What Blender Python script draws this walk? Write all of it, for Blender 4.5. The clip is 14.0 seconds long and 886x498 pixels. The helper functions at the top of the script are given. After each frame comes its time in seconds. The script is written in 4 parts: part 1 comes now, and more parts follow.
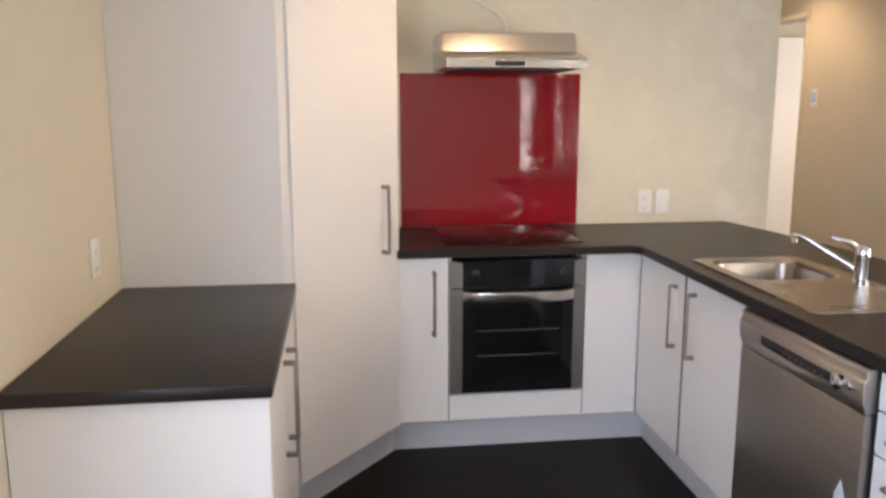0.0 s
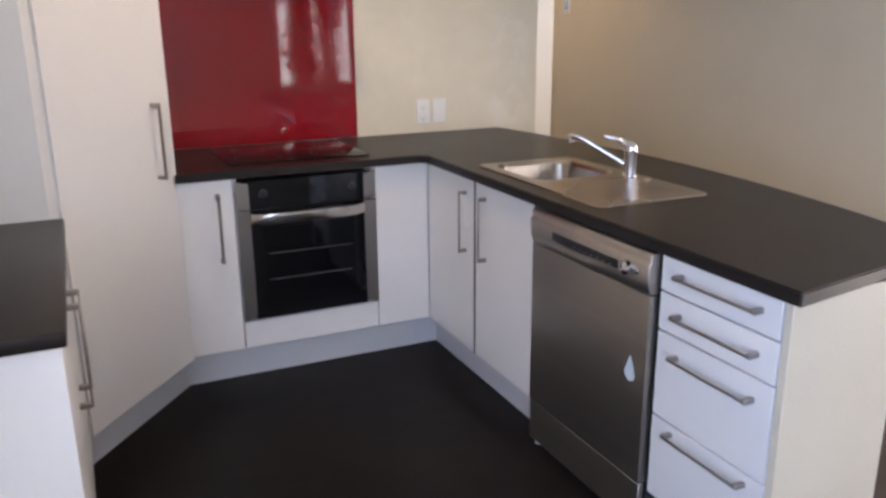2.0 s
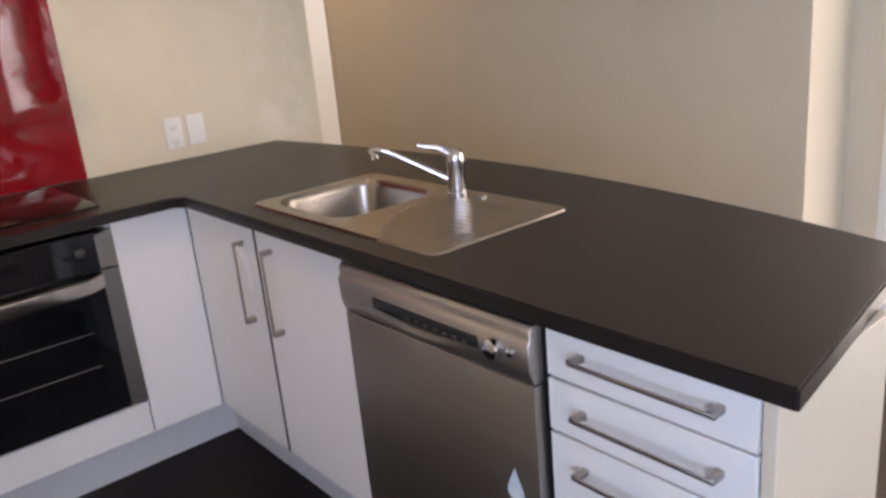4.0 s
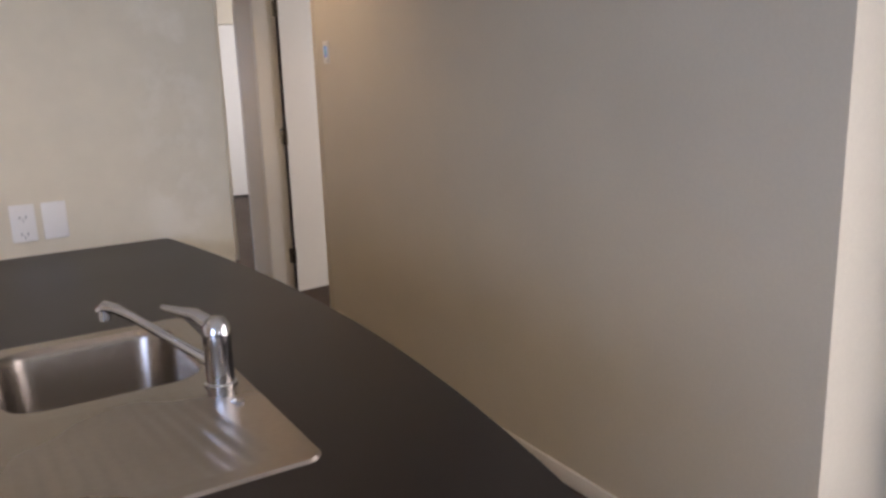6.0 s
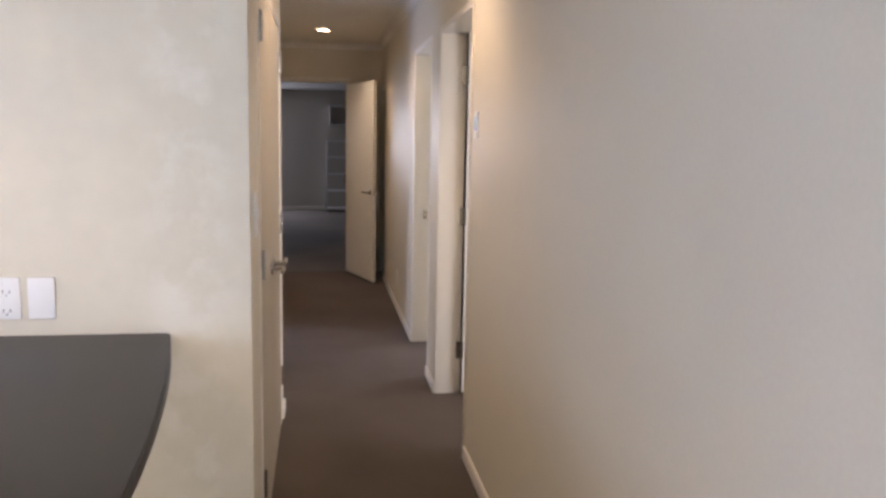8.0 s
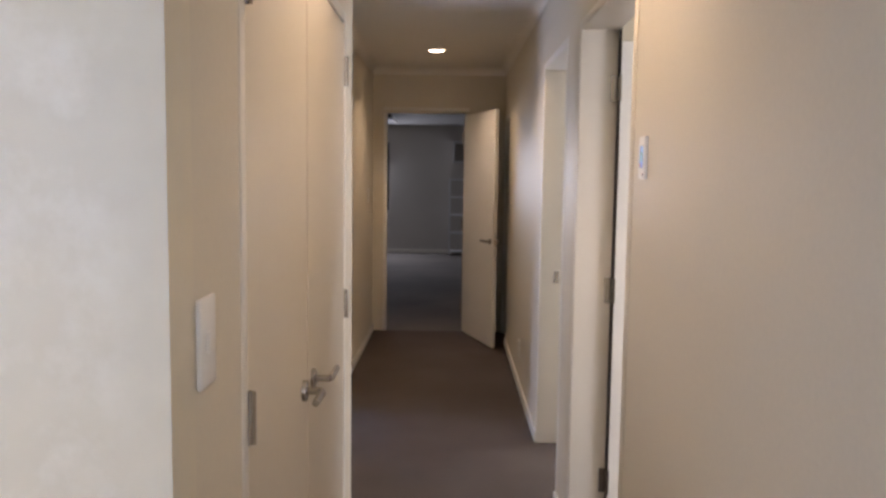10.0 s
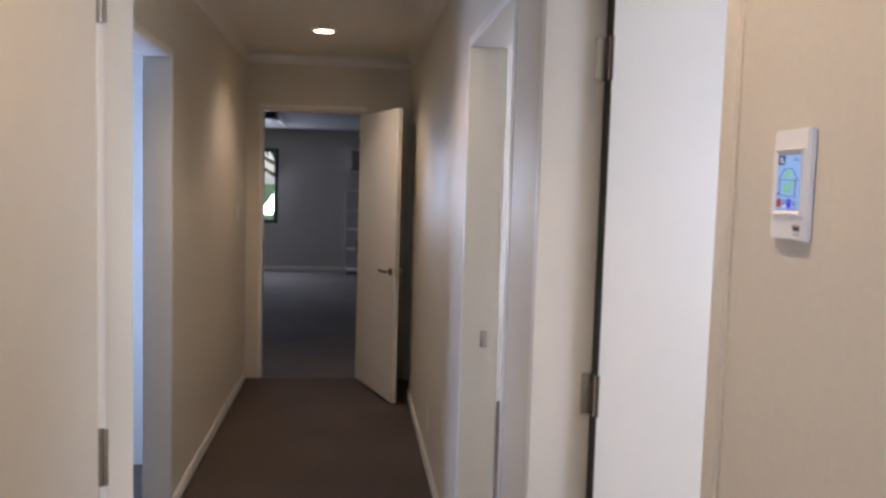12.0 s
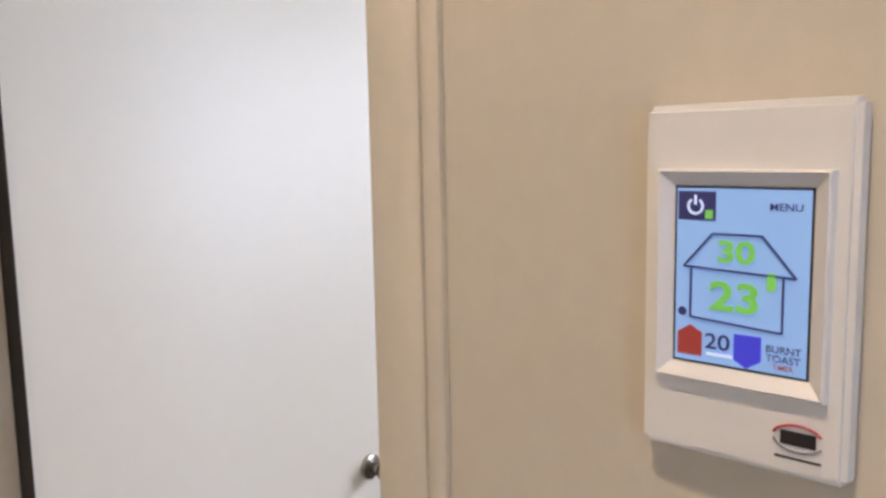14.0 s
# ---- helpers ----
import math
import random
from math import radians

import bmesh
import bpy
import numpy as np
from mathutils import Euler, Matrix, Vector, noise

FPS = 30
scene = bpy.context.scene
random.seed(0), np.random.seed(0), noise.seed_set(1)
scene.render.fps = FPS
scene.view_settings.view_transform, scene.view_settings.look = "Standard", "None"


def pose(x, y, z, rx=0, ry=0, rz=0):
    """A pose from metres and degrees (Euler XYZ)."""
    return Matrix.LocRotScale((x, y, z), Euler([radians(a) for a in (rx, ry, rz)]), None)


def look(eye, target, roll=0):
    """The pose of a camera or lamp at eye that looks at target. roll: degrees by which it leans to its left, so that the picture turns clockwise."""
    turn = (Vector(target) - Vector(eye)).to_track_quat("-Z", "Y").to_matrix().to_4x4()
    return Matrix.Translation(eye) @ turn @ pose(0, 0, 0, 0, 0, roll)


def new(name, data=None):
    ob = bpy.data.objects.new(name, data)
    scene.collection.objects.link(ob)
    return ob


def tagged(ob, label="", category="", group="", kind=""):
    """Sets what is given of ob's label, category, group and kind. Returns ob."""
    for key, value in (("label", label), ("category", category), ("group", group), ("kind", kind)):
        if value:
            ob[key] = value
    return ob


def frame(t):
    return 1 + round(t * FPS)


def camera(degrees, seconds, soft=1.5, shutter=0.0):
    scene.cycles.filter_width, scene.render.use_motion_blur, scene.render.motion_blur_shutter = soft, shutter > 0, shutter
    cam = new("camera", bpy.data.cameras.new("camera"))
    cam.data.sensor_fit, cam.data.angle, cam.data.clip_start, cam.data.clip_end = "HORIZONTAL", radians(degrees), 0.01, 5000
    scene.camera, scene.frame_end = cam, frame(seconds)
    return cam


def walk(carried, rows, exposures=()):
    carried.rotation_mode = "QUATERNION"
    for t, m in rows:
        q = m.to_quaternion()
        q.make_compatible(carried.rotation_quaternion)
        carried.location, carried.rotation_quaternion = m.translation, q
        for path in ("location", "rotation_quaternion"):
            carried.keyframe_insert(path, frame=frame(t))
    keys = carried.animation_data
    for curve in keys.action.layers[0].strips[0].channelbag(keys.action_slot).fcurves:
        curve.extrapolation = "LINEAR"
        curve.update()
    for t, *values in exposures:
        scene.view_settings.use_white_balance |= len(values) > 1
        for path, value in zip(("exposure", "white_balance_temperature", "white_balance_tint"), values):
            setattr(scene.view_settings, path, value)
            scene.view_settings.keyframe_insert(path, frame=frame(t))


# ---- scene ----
cam = camera(58.0, 14.0, soft=2.9)
PATH = [
    (0, (-0.449, -3.841, 1.487), (-0.195, -1.889, 1.135), 0.0),
    (0.5, (-0.471, -3.878, 1.496), (-0.049, -1.942, 1.226), 0.1),
    (1, (-0.515, -3.863, 1.493), (0.066, -1.975, 1.18), 0.4),
    (1.5, (-0.536, -3.83, 1.482), (0.171, -2.013, 1.04), 0.2),
    (2, (-0.537, -3.754, 1.465), (0.262, -2.006, 0.91), -0.5),
    (2.5, (-0.455, -3.594, 1.441), (0.414, -1.899, 0.832), -2.1),
    (3, (-0.372, -3.408, 1.453), (0.591, -1.776, 0.814), -3.6),
    (3.5, (-0.228, -3.231, 1.413), (0.837, -1.654, 0.796), -4.8),
    (4, (-0.115, -3.066, 1.431), (1.082, -1.583, 0.827), -5.4),
    (6.3, (1.084, -2.775, 1.455), (2.031, -1.066, 1.032), -1.0),
    (6.5, (1.196, -2.752, 1.456), (2.075, -1.005, 1.035), -0.9),
    (7, (1.496, -2.73, 1.472), (2.147, -0.885, 1.058), -1.9),
    (7.5, (1.733, -2.697, 1.498), (2.199, -0.787, 1.13), -1.4),
    (8, (1.933, -2.348, 1.476), (2.238, -0.39, 1.204), 1.1),
    (8.5, (2.094, -2.017, 1.484), (2.217, -0.035, 1.246), 1.9),
    (9, (2.117, -1.65, 1.465), (2.115, 0.338, 1.246), 1.3),
    (11.3, (2.082, -0.181, 1.534), (2.069, 1.812, 1.365), 0.4),
    (11.5, (2.126, -0.014, 1.535), (2.152, 1.979, 1.366), 0.8),
    (12, (2.162, 0.291, 1.529), (2.392, 2.271, 1.371), 1.7),
    (12.5, (2.176, 0.585, 1.547), (2.737, 2.5, 1.404), 1.7),
    (13, (2.233, 0.762, 1.556), (3.143, 2.538, 1.434), 1.0),
    (13.5, (2.318, 0.884, 1.586), (3.515, 2.468, 1.347), -1.8),
    (14, (2.359, 0.945, 1.583), (3.814, 2.294, 1.332), -1.1),
]
EXPOSURES = [(0.0, 0.05, 7650, 21), (1.0, 0.04, 7000, 21), (2.0, -0.18, 6950, 22), (2.5, -0.18, 7200, 23), (4.2, -0.16, 7400, 24), (6.3, -0.50, 6600, 24), (7.0, -0.45, 6500, 24), (7.6, 0.24, 6550, 24),
             (8.2, 0.32, 6450, 23), (9.2, 0.14, 6650, 23), (11.3, 0.18, 5850, 21), (12.0, 0.06, 5800, 22), (12.5, 0.20, 5850, 22), (14.0, -0.06, 5950, 19)]
walk(cam, [(t, look(e, g, r)) for t, e, g, r in PATH], EXPOSURES)

# ---- world and light ----
world = bpy.data.worlds.new("world")
scene.world = world
world.use_nodes = True
_sky = world.node_tree.nodes.new("ShaderNodeTexSky")
_sky.sky_type = "NISHITA"
_sky.sun_disc = False
_sky.sun_elevation = radians(48)
_sky.sun_rotation = radians(182)
_bg = world.node_tree.nodes["Background"]
world.node_tree.links.new(_sky.outputs[0], _bg.inputs[0])
_bg.inputs[1].default_value = 0.15

sun = new("sun", bpy.data.lights.new("sun", "SUN"))
sun.data.energy, sun.data.angle, sun.data.color = 3.0, radians(0.5), (1.0, 0.95, 0.88)
sun.matrix_world = look((0.2, -10, 12), (0.5, 0, 0))


def window_light(name, eye, target, w, h, watts, color=(0.80, 0.89, 1.0)):
    ob = new(name, bpy.data.lights.new(name, "AREA"))
    d = ob.data
    d.shape, d.size, d.size_y, d.energy, d.color = "RECTANGLE", w, h, watts, color
    ob.matrix_world = look(eye, target)
    return ob


window_light("west_window_light", (-1.27, -4.7, 1.35), (2, -4.7, 0.9), 2.2, 1.5, 142, (0.43, 0.63, 1.0))
window_light("slider_light", (3.06, -3.1, 1.05), (0, -3.1, 1.1), 2.2, 1.9, 66, (1.0, 0.97, 0.94))
window_light("bedroom_window_light", (5.85, 0.2, 1.5), (2.0, 0.6, 1.2), 1.8, 1.3, 104, (0.90, 0.95, 1.0))
window_light("study_window_light", (5.85, 4.6, 1.5), (2.0, 4.4, 1.0), 1.8, 1.3, 150)
window_light("bath_window_light", (-0.11, 4.29, 1.2), (1.1, 4.62, 1.0), 0.5, 1.2, 36, (0.42, 0.60, 1.0))
window_light("garage_window_light", (0.2, 13.9, 1.5), (1.6, 8, 0.5), 1.4, 1.1, 46)


def lamp_light(name, x, y, z, watts, color, cone=135):
    ob = new(name, bpy.data.lights.new(name, "SPOT"))
    d = ob.data
    d.energy, d.color, d.spot_size, d.spot_blend, d.shadow_soft_size = watts, color, radians(cone), 0.6, 0.05
    ob.matrix_world = look((x, y, z), (x, y + 0.001, 0))
    return ob


HALL_LAMPS = ((2.14, 1.02), (2.00, 3.30), (1.97, 5.46))
KITCHEN_LAMPS = ((0.32, -1.20), (0.95, -2.20))
for (_x, _y), _w in zip(HALL_LAMPS, (42, 38, 40)):
    lamp_light("hall_lamp_light", _x, _y, 2.465, _w, (1.0, 0.78, 0.54), 128)
for (_x, _y), _w in zip(KITCHEN_LAMPS, (43, 14)):
    lamp_light("kitchen_lamp_light", _x, _y, 2.465, _w, (1.0, 0.76, 0.50))

# ---- materials ----


def mat(name, color, rough=0.5, metal=0.0, grain=0.04, scale=40.0, big=1.5, bump=0.0, coat=0.0, stretch=(1, 1, 1), spec=0.5, rvar=0.06):
    """A surface with fine grain and broad uneven tone, in metres."""
    m = bpy.data.materials.new(name)
    m.use_nodes = True
    nt = m.node_tree
    p = nt.nodes["Principled BSDF"]
    p.inputs["Roughness"].default_value = rough
    p.inputs["Metallic"].default_value = metal
    p.inputs["Coat Weight"].default_value = coat
    p.inputs["Coat Roughness"].default_value = 0.05
    p.inputs["Specular IOR Level"].default_value = spec
    co = nt.nodes.new("ShaderNodeTexCoord")
    mp = nt.nodes.new("ShaderNodeMapping")
    mp.inputs["Scale"].default_value = stretch
    nt.links.new(co.outputs["Object"], mp.inputs[0])
    n1 = nt.nodes.new("ShaderNodeTexNoise")
    n1.inputs["Scale"].default_value = scale
    n1.inputs["Detail"].default_value = 4
    n2 = nt.nodes.new("ShaderNodeTexNoise")
    n2.inputs["Scale"].default_value = big
    n2.inputs["Detail"].default_value = 3
    for n in (n1, n2):
        nt.links.new(mp.outputs[0], n.inputs["Vector"])
    mul = nt.nodes.new("ShaderNodeMath")
    mul.operation = "MULTIPLY_ADD"
    mul.inputs[1].default_value = 0.6
    nt.links.new(n2.outputs[0], mul.inputs[0])
    half = nt.nodes.new("ShaderNodeMath")
    half.operation = "MULTIPLY"
    half.inputs[1].default_value = 0.4
    nt.links.new(n1.outputs[0], half.inputs[0])
    nt.links.new(half.outputs[0], mul.inputs[2])
    ramp = nt.nodes.new("ShaderNodeValToRGB")
    r = ramp.color_ramp
    r.interpolation = "EASE"
    r.elements[0].position, r.elements[1].position = 0.2, 0.8
    r.elements[0].color = (*[c * (1 - grain) for c in color], 1)
    r.elements[1].color = (*[min(1, c * (1 + grain)) for c in color], 1)
    nt.links.new(mul.outputs[0], ramp.inputs[0])
    nt.links.new(ramp.outputs[0], p.inputs["Base Color"])
    rr = nt.nodes.new("ShaderNodeMapRange")
    rr.inputs["To Min"].default_value = max(0.0, rough - rvar * (rough > 0.1))
    rr.inputs["To Max"].default_value = min(1.0, rough + rvar * (rough > 0.1))
    nt.links.new(n2.outputs[0], rr.inputs["Value"])
    nt.links.new(rr.outputs[0], p.inputs["Roughness"])
    if bump:
        b = nt.nodes.new("ShaderNodeBump")
        b.inputs["Strength"].default_value = bump
        b.inputs["Distance"].default_value = 0.004
        nt.links.new(n1.outputs[0], b.inputs["Height"])
        nt.links.new(b.outputs[0], p.inputs["Normal"])
    return m


def glow(name, color, strength):
    m = bpy.data.materials.new(name)
    m.use_nodes = True
    p = m.node_tree.nodes["Principled BSDF"]
    p.inputs["Base Color"].default_value = (*color, 1)
    p.inputs["Emission Color"].default_value = (*color, 1)
    p.inputs["Emission Strength"].default_value = strength
    return m


def glass(name, tint=(1, 1, 1), rough=0.0):
    m = bpy.data.materials.new(name)
    m.use_nodes = True
    p = m.node_tree.nodes["Principled BSDF"]
    p.inputs["Base Color"].default_value = (*tint, 1)
    p.inputs["Roughness"].default_value = rough
    p.inputs["Transmission Weight"].default_value = 1.0
    p.inputs["IOR"].default_value = 1.45
    return m


M_WALL = mat("wall_paint", (0.66, 0.595, 0.468), 0.46, grain=0.05, scale=90, big=2.6, rvar=0.14, bump=0.05)
M_PATCHED = mat("patched_wall_paint", (0.695, 0.628, 0.480), 0.46, grain=0.06, scale=14, big=4.0, bump=0.05, rvar=0.14)
def patch_over(m, tone, low, high):
    """Uneven filler patches, lighter and smoother than the paint, in an upright band between low and high along x."""
    nt = m.node_tree
    p = nt.nodes["Principled BSDF"]
    co = nt.nodes.new("ShaderNodeTexCoord")
    sep = nt.nodes.new("ShaderNodeSeparateXYZ")
    nt.links.new(co.outputs["Object"], sep.inputs[0])
    n = nt.nodes.new("ShaderNodeTexNoise")
    n.inputs["Scale"].default_value, n.inputs["Detail"].default_value, n.inputs["Roughness"].default_value = 5.5, 6, 0.62
    nt.links.new(co.outputs["Object"], n.inputs["Vector"])
    up = nt.nodes.new("ShaderNodeMapRange")
    up.inputs["From Min"].default_value, up.inputs["From Max"].default_value = low, low + 0.1
    down = nt.nodes.new("ShaderNodeMapRange")
    down.inputs["From Min"].default_value, down.inputs["From Max"].default_value = high, high - 0.1
    cut = nt.nodes.new("ShaderNodeMapRange")
    cut.inputs["From Min"].default_value, cut.inputs["From Max"].default_value = 0.47, 0.60
    nt.links.new(n.outputs[0], cut.inputs["Value"])
    for e in (up, down):
        nt.links.new(sep.outputs[0], e.inputs["Value"])
    a, b = nt.nodes.new("ShaderNodeMath"), nt.nodes.new("ShaderNodeMath")
    a.operation = b.operation = "MULTIPLY"
    nt.links.new(up.outputs[0], a.inputs[0])
    nt.links.new(down.outputs[0], a.inputs[1])
    nt.links.new(a.outputs[0], b.inputs[0])
    nt.links.new(cut.outputs[0], b.inputs[1])
    mix = nt.nodes.new("ShaderNodeMix")
    mix.data_type = "RGBA"
    old = p.inputs["Base Color"].links[0].from_socket
    nt.links.new(old, mix.inputs["A"])
    mix.inputs["B"].default_value = (*tone, 1)
    nt.links.new(b.outputs[0], mix.inputs["Factor"])
    nt.links.new(mix.outputs["Result"], p.inputs["Base Color"])


patch_over(M_PATCHED, (0.755, 0.695, 0.560), 1.40, 1.72)
M_CEIL = mat("ceiling_paint", (0.79, 0.755, 0.68), 0.8, grain=0.03, scale=60, bump=0.05)
M_TRIM = mat("trim_paint", (0.78, 0.74, 0.66), 0.40, grain=0.02, scale=60)
M_DOOR = mat("door_paint", (0.80, 0.77, 0.70), 0.38, grain=0.02, scale=30, big=1.0)
M_CAB = mat("cabinet_white", (0.80, 0.79, 0.77), 0.37, grain=0.02, scale=50, big=2)
M_CARCASS = mat("carcass_white", (0.74, 0.73, 0.70), 0.45, grain=0.02)
M_KICK = mat("kick_white", (0.62, 0.62, 0.63), 0.4, grain=0.03)
M_TOP = mat("benchtop_laminate", (0.0155, 0.0122, 0.0110), 0.36, grain=0.3, scale=500, big=2.5, bump=0.06, spec=0.31)
M_VINYL = mat("dark_vinyl", (0.0100, 0.0078, 0.0072), 0.46, grain=0.75, scale=9, big=1.6, bump=0.1, spec=0.14)
M_CARPET = mat("carpet_pile", (0.110, 0.087, 0.071), 0.97, grain=0.28, scale=420, big=1.3, bump=1.0, spec=0.1)
M_RED = mat("red_glass", (0.255, 0.003, 0.008), 0.03, grain=0.02, coat=0.25, scale=4)
M_STEEL = mat("brushed_steel", (0.66, 0.62, 0.57), 0.20, 1.0, rvar=0.01, grain=0.03, scale=60, big=3, stretch=(1, 1, 25))
M_PANEL = mat("panel_steel", (0.52, 0.475, 0.43), 0.42, 1.0, rvar=0.02, grain=0.04, scale=70, big=3, stretch=(1, 20, 1))
M_TRIMSTEEL = mat("oven_trim_steel", (0.36, 0.335, 0.31), 0.36, 1.0, rvar=0.02, grain=0.04, scale=80, big=3)
M_STEEL_DARK = mat("dishwasher_steel", (0.38, 0.345, 0.31), 0.44, 1.0, rvar=0.05, grain=0.08, scale=50, stretch=(1, 1, 20))
M_SINK = mat("sink_steel", (0.36, 0.32, 0.28), 0.27, 1.0, rvar=0.03, grain=0.08, scale=80)
M_CHROME = mat("chrome", (0.66, 0.66, 0.68), 0.07, 1.0, grain=0.02)
M_HINGE = mat("hinge_steel", (0.40, 0.37, 0.33), 0.26, 1.0, grain=0.08, scale=90)
M_NICKEL = mat("satin_nickel", (0.38, 0.35, 0.32), 0.35, 1.0, grain=0.06, scale=120)
M_BLACK = mat("black_gloss", (0.006, 0.006, 0.007), 0.05, grain=0.1, coat=0.5)
M_HOB = mat("hob_glass", (0.006, 0.005, 0.005), 0.10, grain=0.1, spec=0.22)
M_BLACKP = mat("black_plastic", (0.015, 0.015, 0.016), 0.4, grain=0.1)
M_PLASTIC = mat("white_plastic", (0.82, 0.80, 0.75), 0.37, grain=0.015, scale=30)
# near-black that stands in for shade inside door gaps
M_GAPSHADE = mat("gap_shade", (0.03, 0.026, 0.022), 0.8, grain=0.2)
M_JOINTSHADE = mat("joint_shade", (0.20, 0.13, 0.09), 0.8, grain=0.2)
M_CUPDOOR = mat("cupboard_door_paint", (0.76, 0.69, 0.56), 0.24, grain=0.02, scale=30, big=1.0, rvar=0.04)
# far room's darkness is put into this ceiling colour
M_GCEIL_SHADE = mat("garage_ceiling_shade", (0.30, 0.28, 0.26), 0.9, grain=0.08)
M_GARAGE = mat("garage_lining", (0.56, 0.52, 0.47), 0.8, grain=0.05)
M_GCARPET = mat("grey_carpet", (0.19, 0.165, 0.145), 0.97, grain=0.3, scale=200, big=0.8, bump=0.8, spec=0.1)
M_STICK = mat("sticker_pale_blue", (0.62, 0.72, 0.78), 0.4, grain=0.1, scale=200)
M_GRASS = mat("grass", (0.10, 0.17, 0.04), 0.9, grain=0.4, scale=6, big=0.4, bump=0.5)
M_LEAF = mat("leaves", (0.06, 0.11, 0.025), 0.7, grain=0.5, scale=3)
M_BARK = mat("bark", (0.12, 0.09, 0.06), 0.9, grain=0.4, scale=20)
M_ALU = mat("white_aluminium", (0.80, 0.80, 0.79), 0.35, grain=0.02)
M_ALUDARK = mat("dark_aluminium", (0.05, 0.06, 0.065), 0.4, grain=0.05)
M_GLASS = glass("clear_glass")
M_OVENGLASS = mat("oven_glass", (0.004, 0.004, 0.005), 0.06, grain=0.1)
M_LAMP = glow("lamp_diffuser", (1.0, 0.80, 0.55), 14)

# ---- mesh helpers ----
ORG = {}


def box(bm, x0, x1, y0, y1, z0, z1, bev=0.0, seg=2):
    r = bmesh.ops.create_cube(bm, size=1.0)
    vs = r["verts"]
    for v in vs:
        v.co = Vector(((x0 + x1) / 2 + v.co.x * (x1 - x0), (y0 + y1) / 2 + v.co.y * (y1 - y0), (z0 + z1) / 2 + v.co.z * (z1 - z0)))
    if bev:
        es = list({e for v in vs for e in v.link_edges})
        bmesh.ops.bevel(bm, geom=es, offset=bev, segments=seg, affect="EDGES", profile=0.5)
    return bm


def boxes(*rows, bev=0.0):
    bm = bmesh.new()
    for r in rows:
        box(bm, *r, bev=bev)
    return bm


def prism(bm, pts, z0, z1, bev=0.0):
    """An upright prism on the outline pts."""
    lo = [bm.verts.new((x, y, z0)) for x, y in pts]
    hi = [bm.verts.new((x, y, z1)) for x, y in pts]
    fs = [bm.faces.new(lo[::-1]), bm.faces.new(hi)]
    n = len(pts)
    for i in range(n):
        fs.append(bm.faces.new((lo[i], lo[(i + 1) % n], hi[(i + 1) % n], hi[i])))
    bmesh.ops.recalc_face_normals(bm, faces=fs)
    if bev:
        bmesh.ops.bevel(bm, geom=list(fs[1].edges) + list(fs[0].edges), offset=bev, segments=2, affect="EDGES", profile=0.5)
    return bm


def tube(bm, pts, r, n=12):
    """A round rod along the points, with closed ends; r a number or one for each point."""
    rs = r if isinstance(r, (list, tuple)) else [r] * len(pts)
    pts = [Vector(p) for p in pts]
    rings = []
    ref = None
    for i, p in enumerate(pts):
        d = (pts[min(i + 1, len(pts) - 1)] - pts[max(i - 1, 0)]).normalized()
        if ref is None:
            ref = d.orthogonal().normalized()
        u = (ref - d * ref.dot(d)).normalized()
        ref = u
        w = d.cross(u)
        rings.append([bm.verts.new(p + rs[i] * (math.cos(2 * math.pi * k / n) * u + math.sin(2 * math.pi * k / n) * w)) for k in range(n)])
    fs = [bm.faces.new(rings[0][::-1]), bm.faces.new(rings[-1])]
    for a, b in zip(rings, rings[1:]):
        for k in range(n):
            fs.append(bm.faces.new((a[k], a[(k + 1) % n], b[(k + 1) % n], b[k])))
    bmesh.ops.recalc_face_normals(bm, faces=fs)
    return bm


def lathe(bm, prof, c, n=24):
    """A turned shape: prof rows of (radius, height) about the upright axis at c."""
    rings = []
    for r, h in prof:
        rings.append([bm.verts.new((c[0] + r * math.cos(2 * math.pi * k / n), c[1] + r * math.sin(2 * math.pi * k / n), c[2] + h)) for k in range(n)])
    fs = []
    for a, b in zip(rings, rings[1:]):
        for k in range(n):
            fs.append(bm.faces.new((a[k], a[(k + 1) % n], b[(k + 1) % n], b[k])))
    fs.append(bm.faces.new(rings[0][::-1]))
    fs.append(bm.faces.new(rings[-1]))
    bmesh.ops.recalc_face_normals(bm, faces=fs)
    return bm


def smooth(bm):
    for f in bm.faces:
        f.smooth = True
    return bm


def finish(name, bm, material, angle=40):
    me = bpy.data.meshes.new(name)
    bm.to_mesh(me)
    bm.free()
    me.materials.append(material)
    me.polygons.foreach_set("use_smooth", [True] * len(me.polygons))
    me.set_sharp_from_angle(angle=radians(angle))
    return new(name, me)


def thing(name, label, category, at=(0, 0, 0), rz=0.0, group="", kind=""):
    """A thing's Empty at its base. Parts are given in world metres unless it is turned, then in its own."""
    ob = new(name)
    ob.matrix_world = pose(*at, 0, 0, rz)
    ob.empty_display_size = 0.05
    ORG[ob] = Vector((0, 0, 0)) if rz else Vector(at)
    return tagged(ob, label, category, group, kind)


def part(name, bm, material, parent, label=""):
    bmesh.ops.translate(bm, verts=bm.verts, vec=-ORG[parent])
    ob = finish(name, bm, material)
    ob.parent = parent
    ORG[ob] = ORG[parent]
    if label:
        ob["label"] = label
    return ob


def solo(name, bm, material, label="", category="", kind="", group=""):
    ob = finish(name, bm, material)
    ORG[ob] = Vector((0, 0, 0))
    return tagged(ob, label, category, group, kind)


def wall(name, rows, label, material=None):
    return solo(name, boxes(*rows), material or M_WALL, label, "wall", "structure")

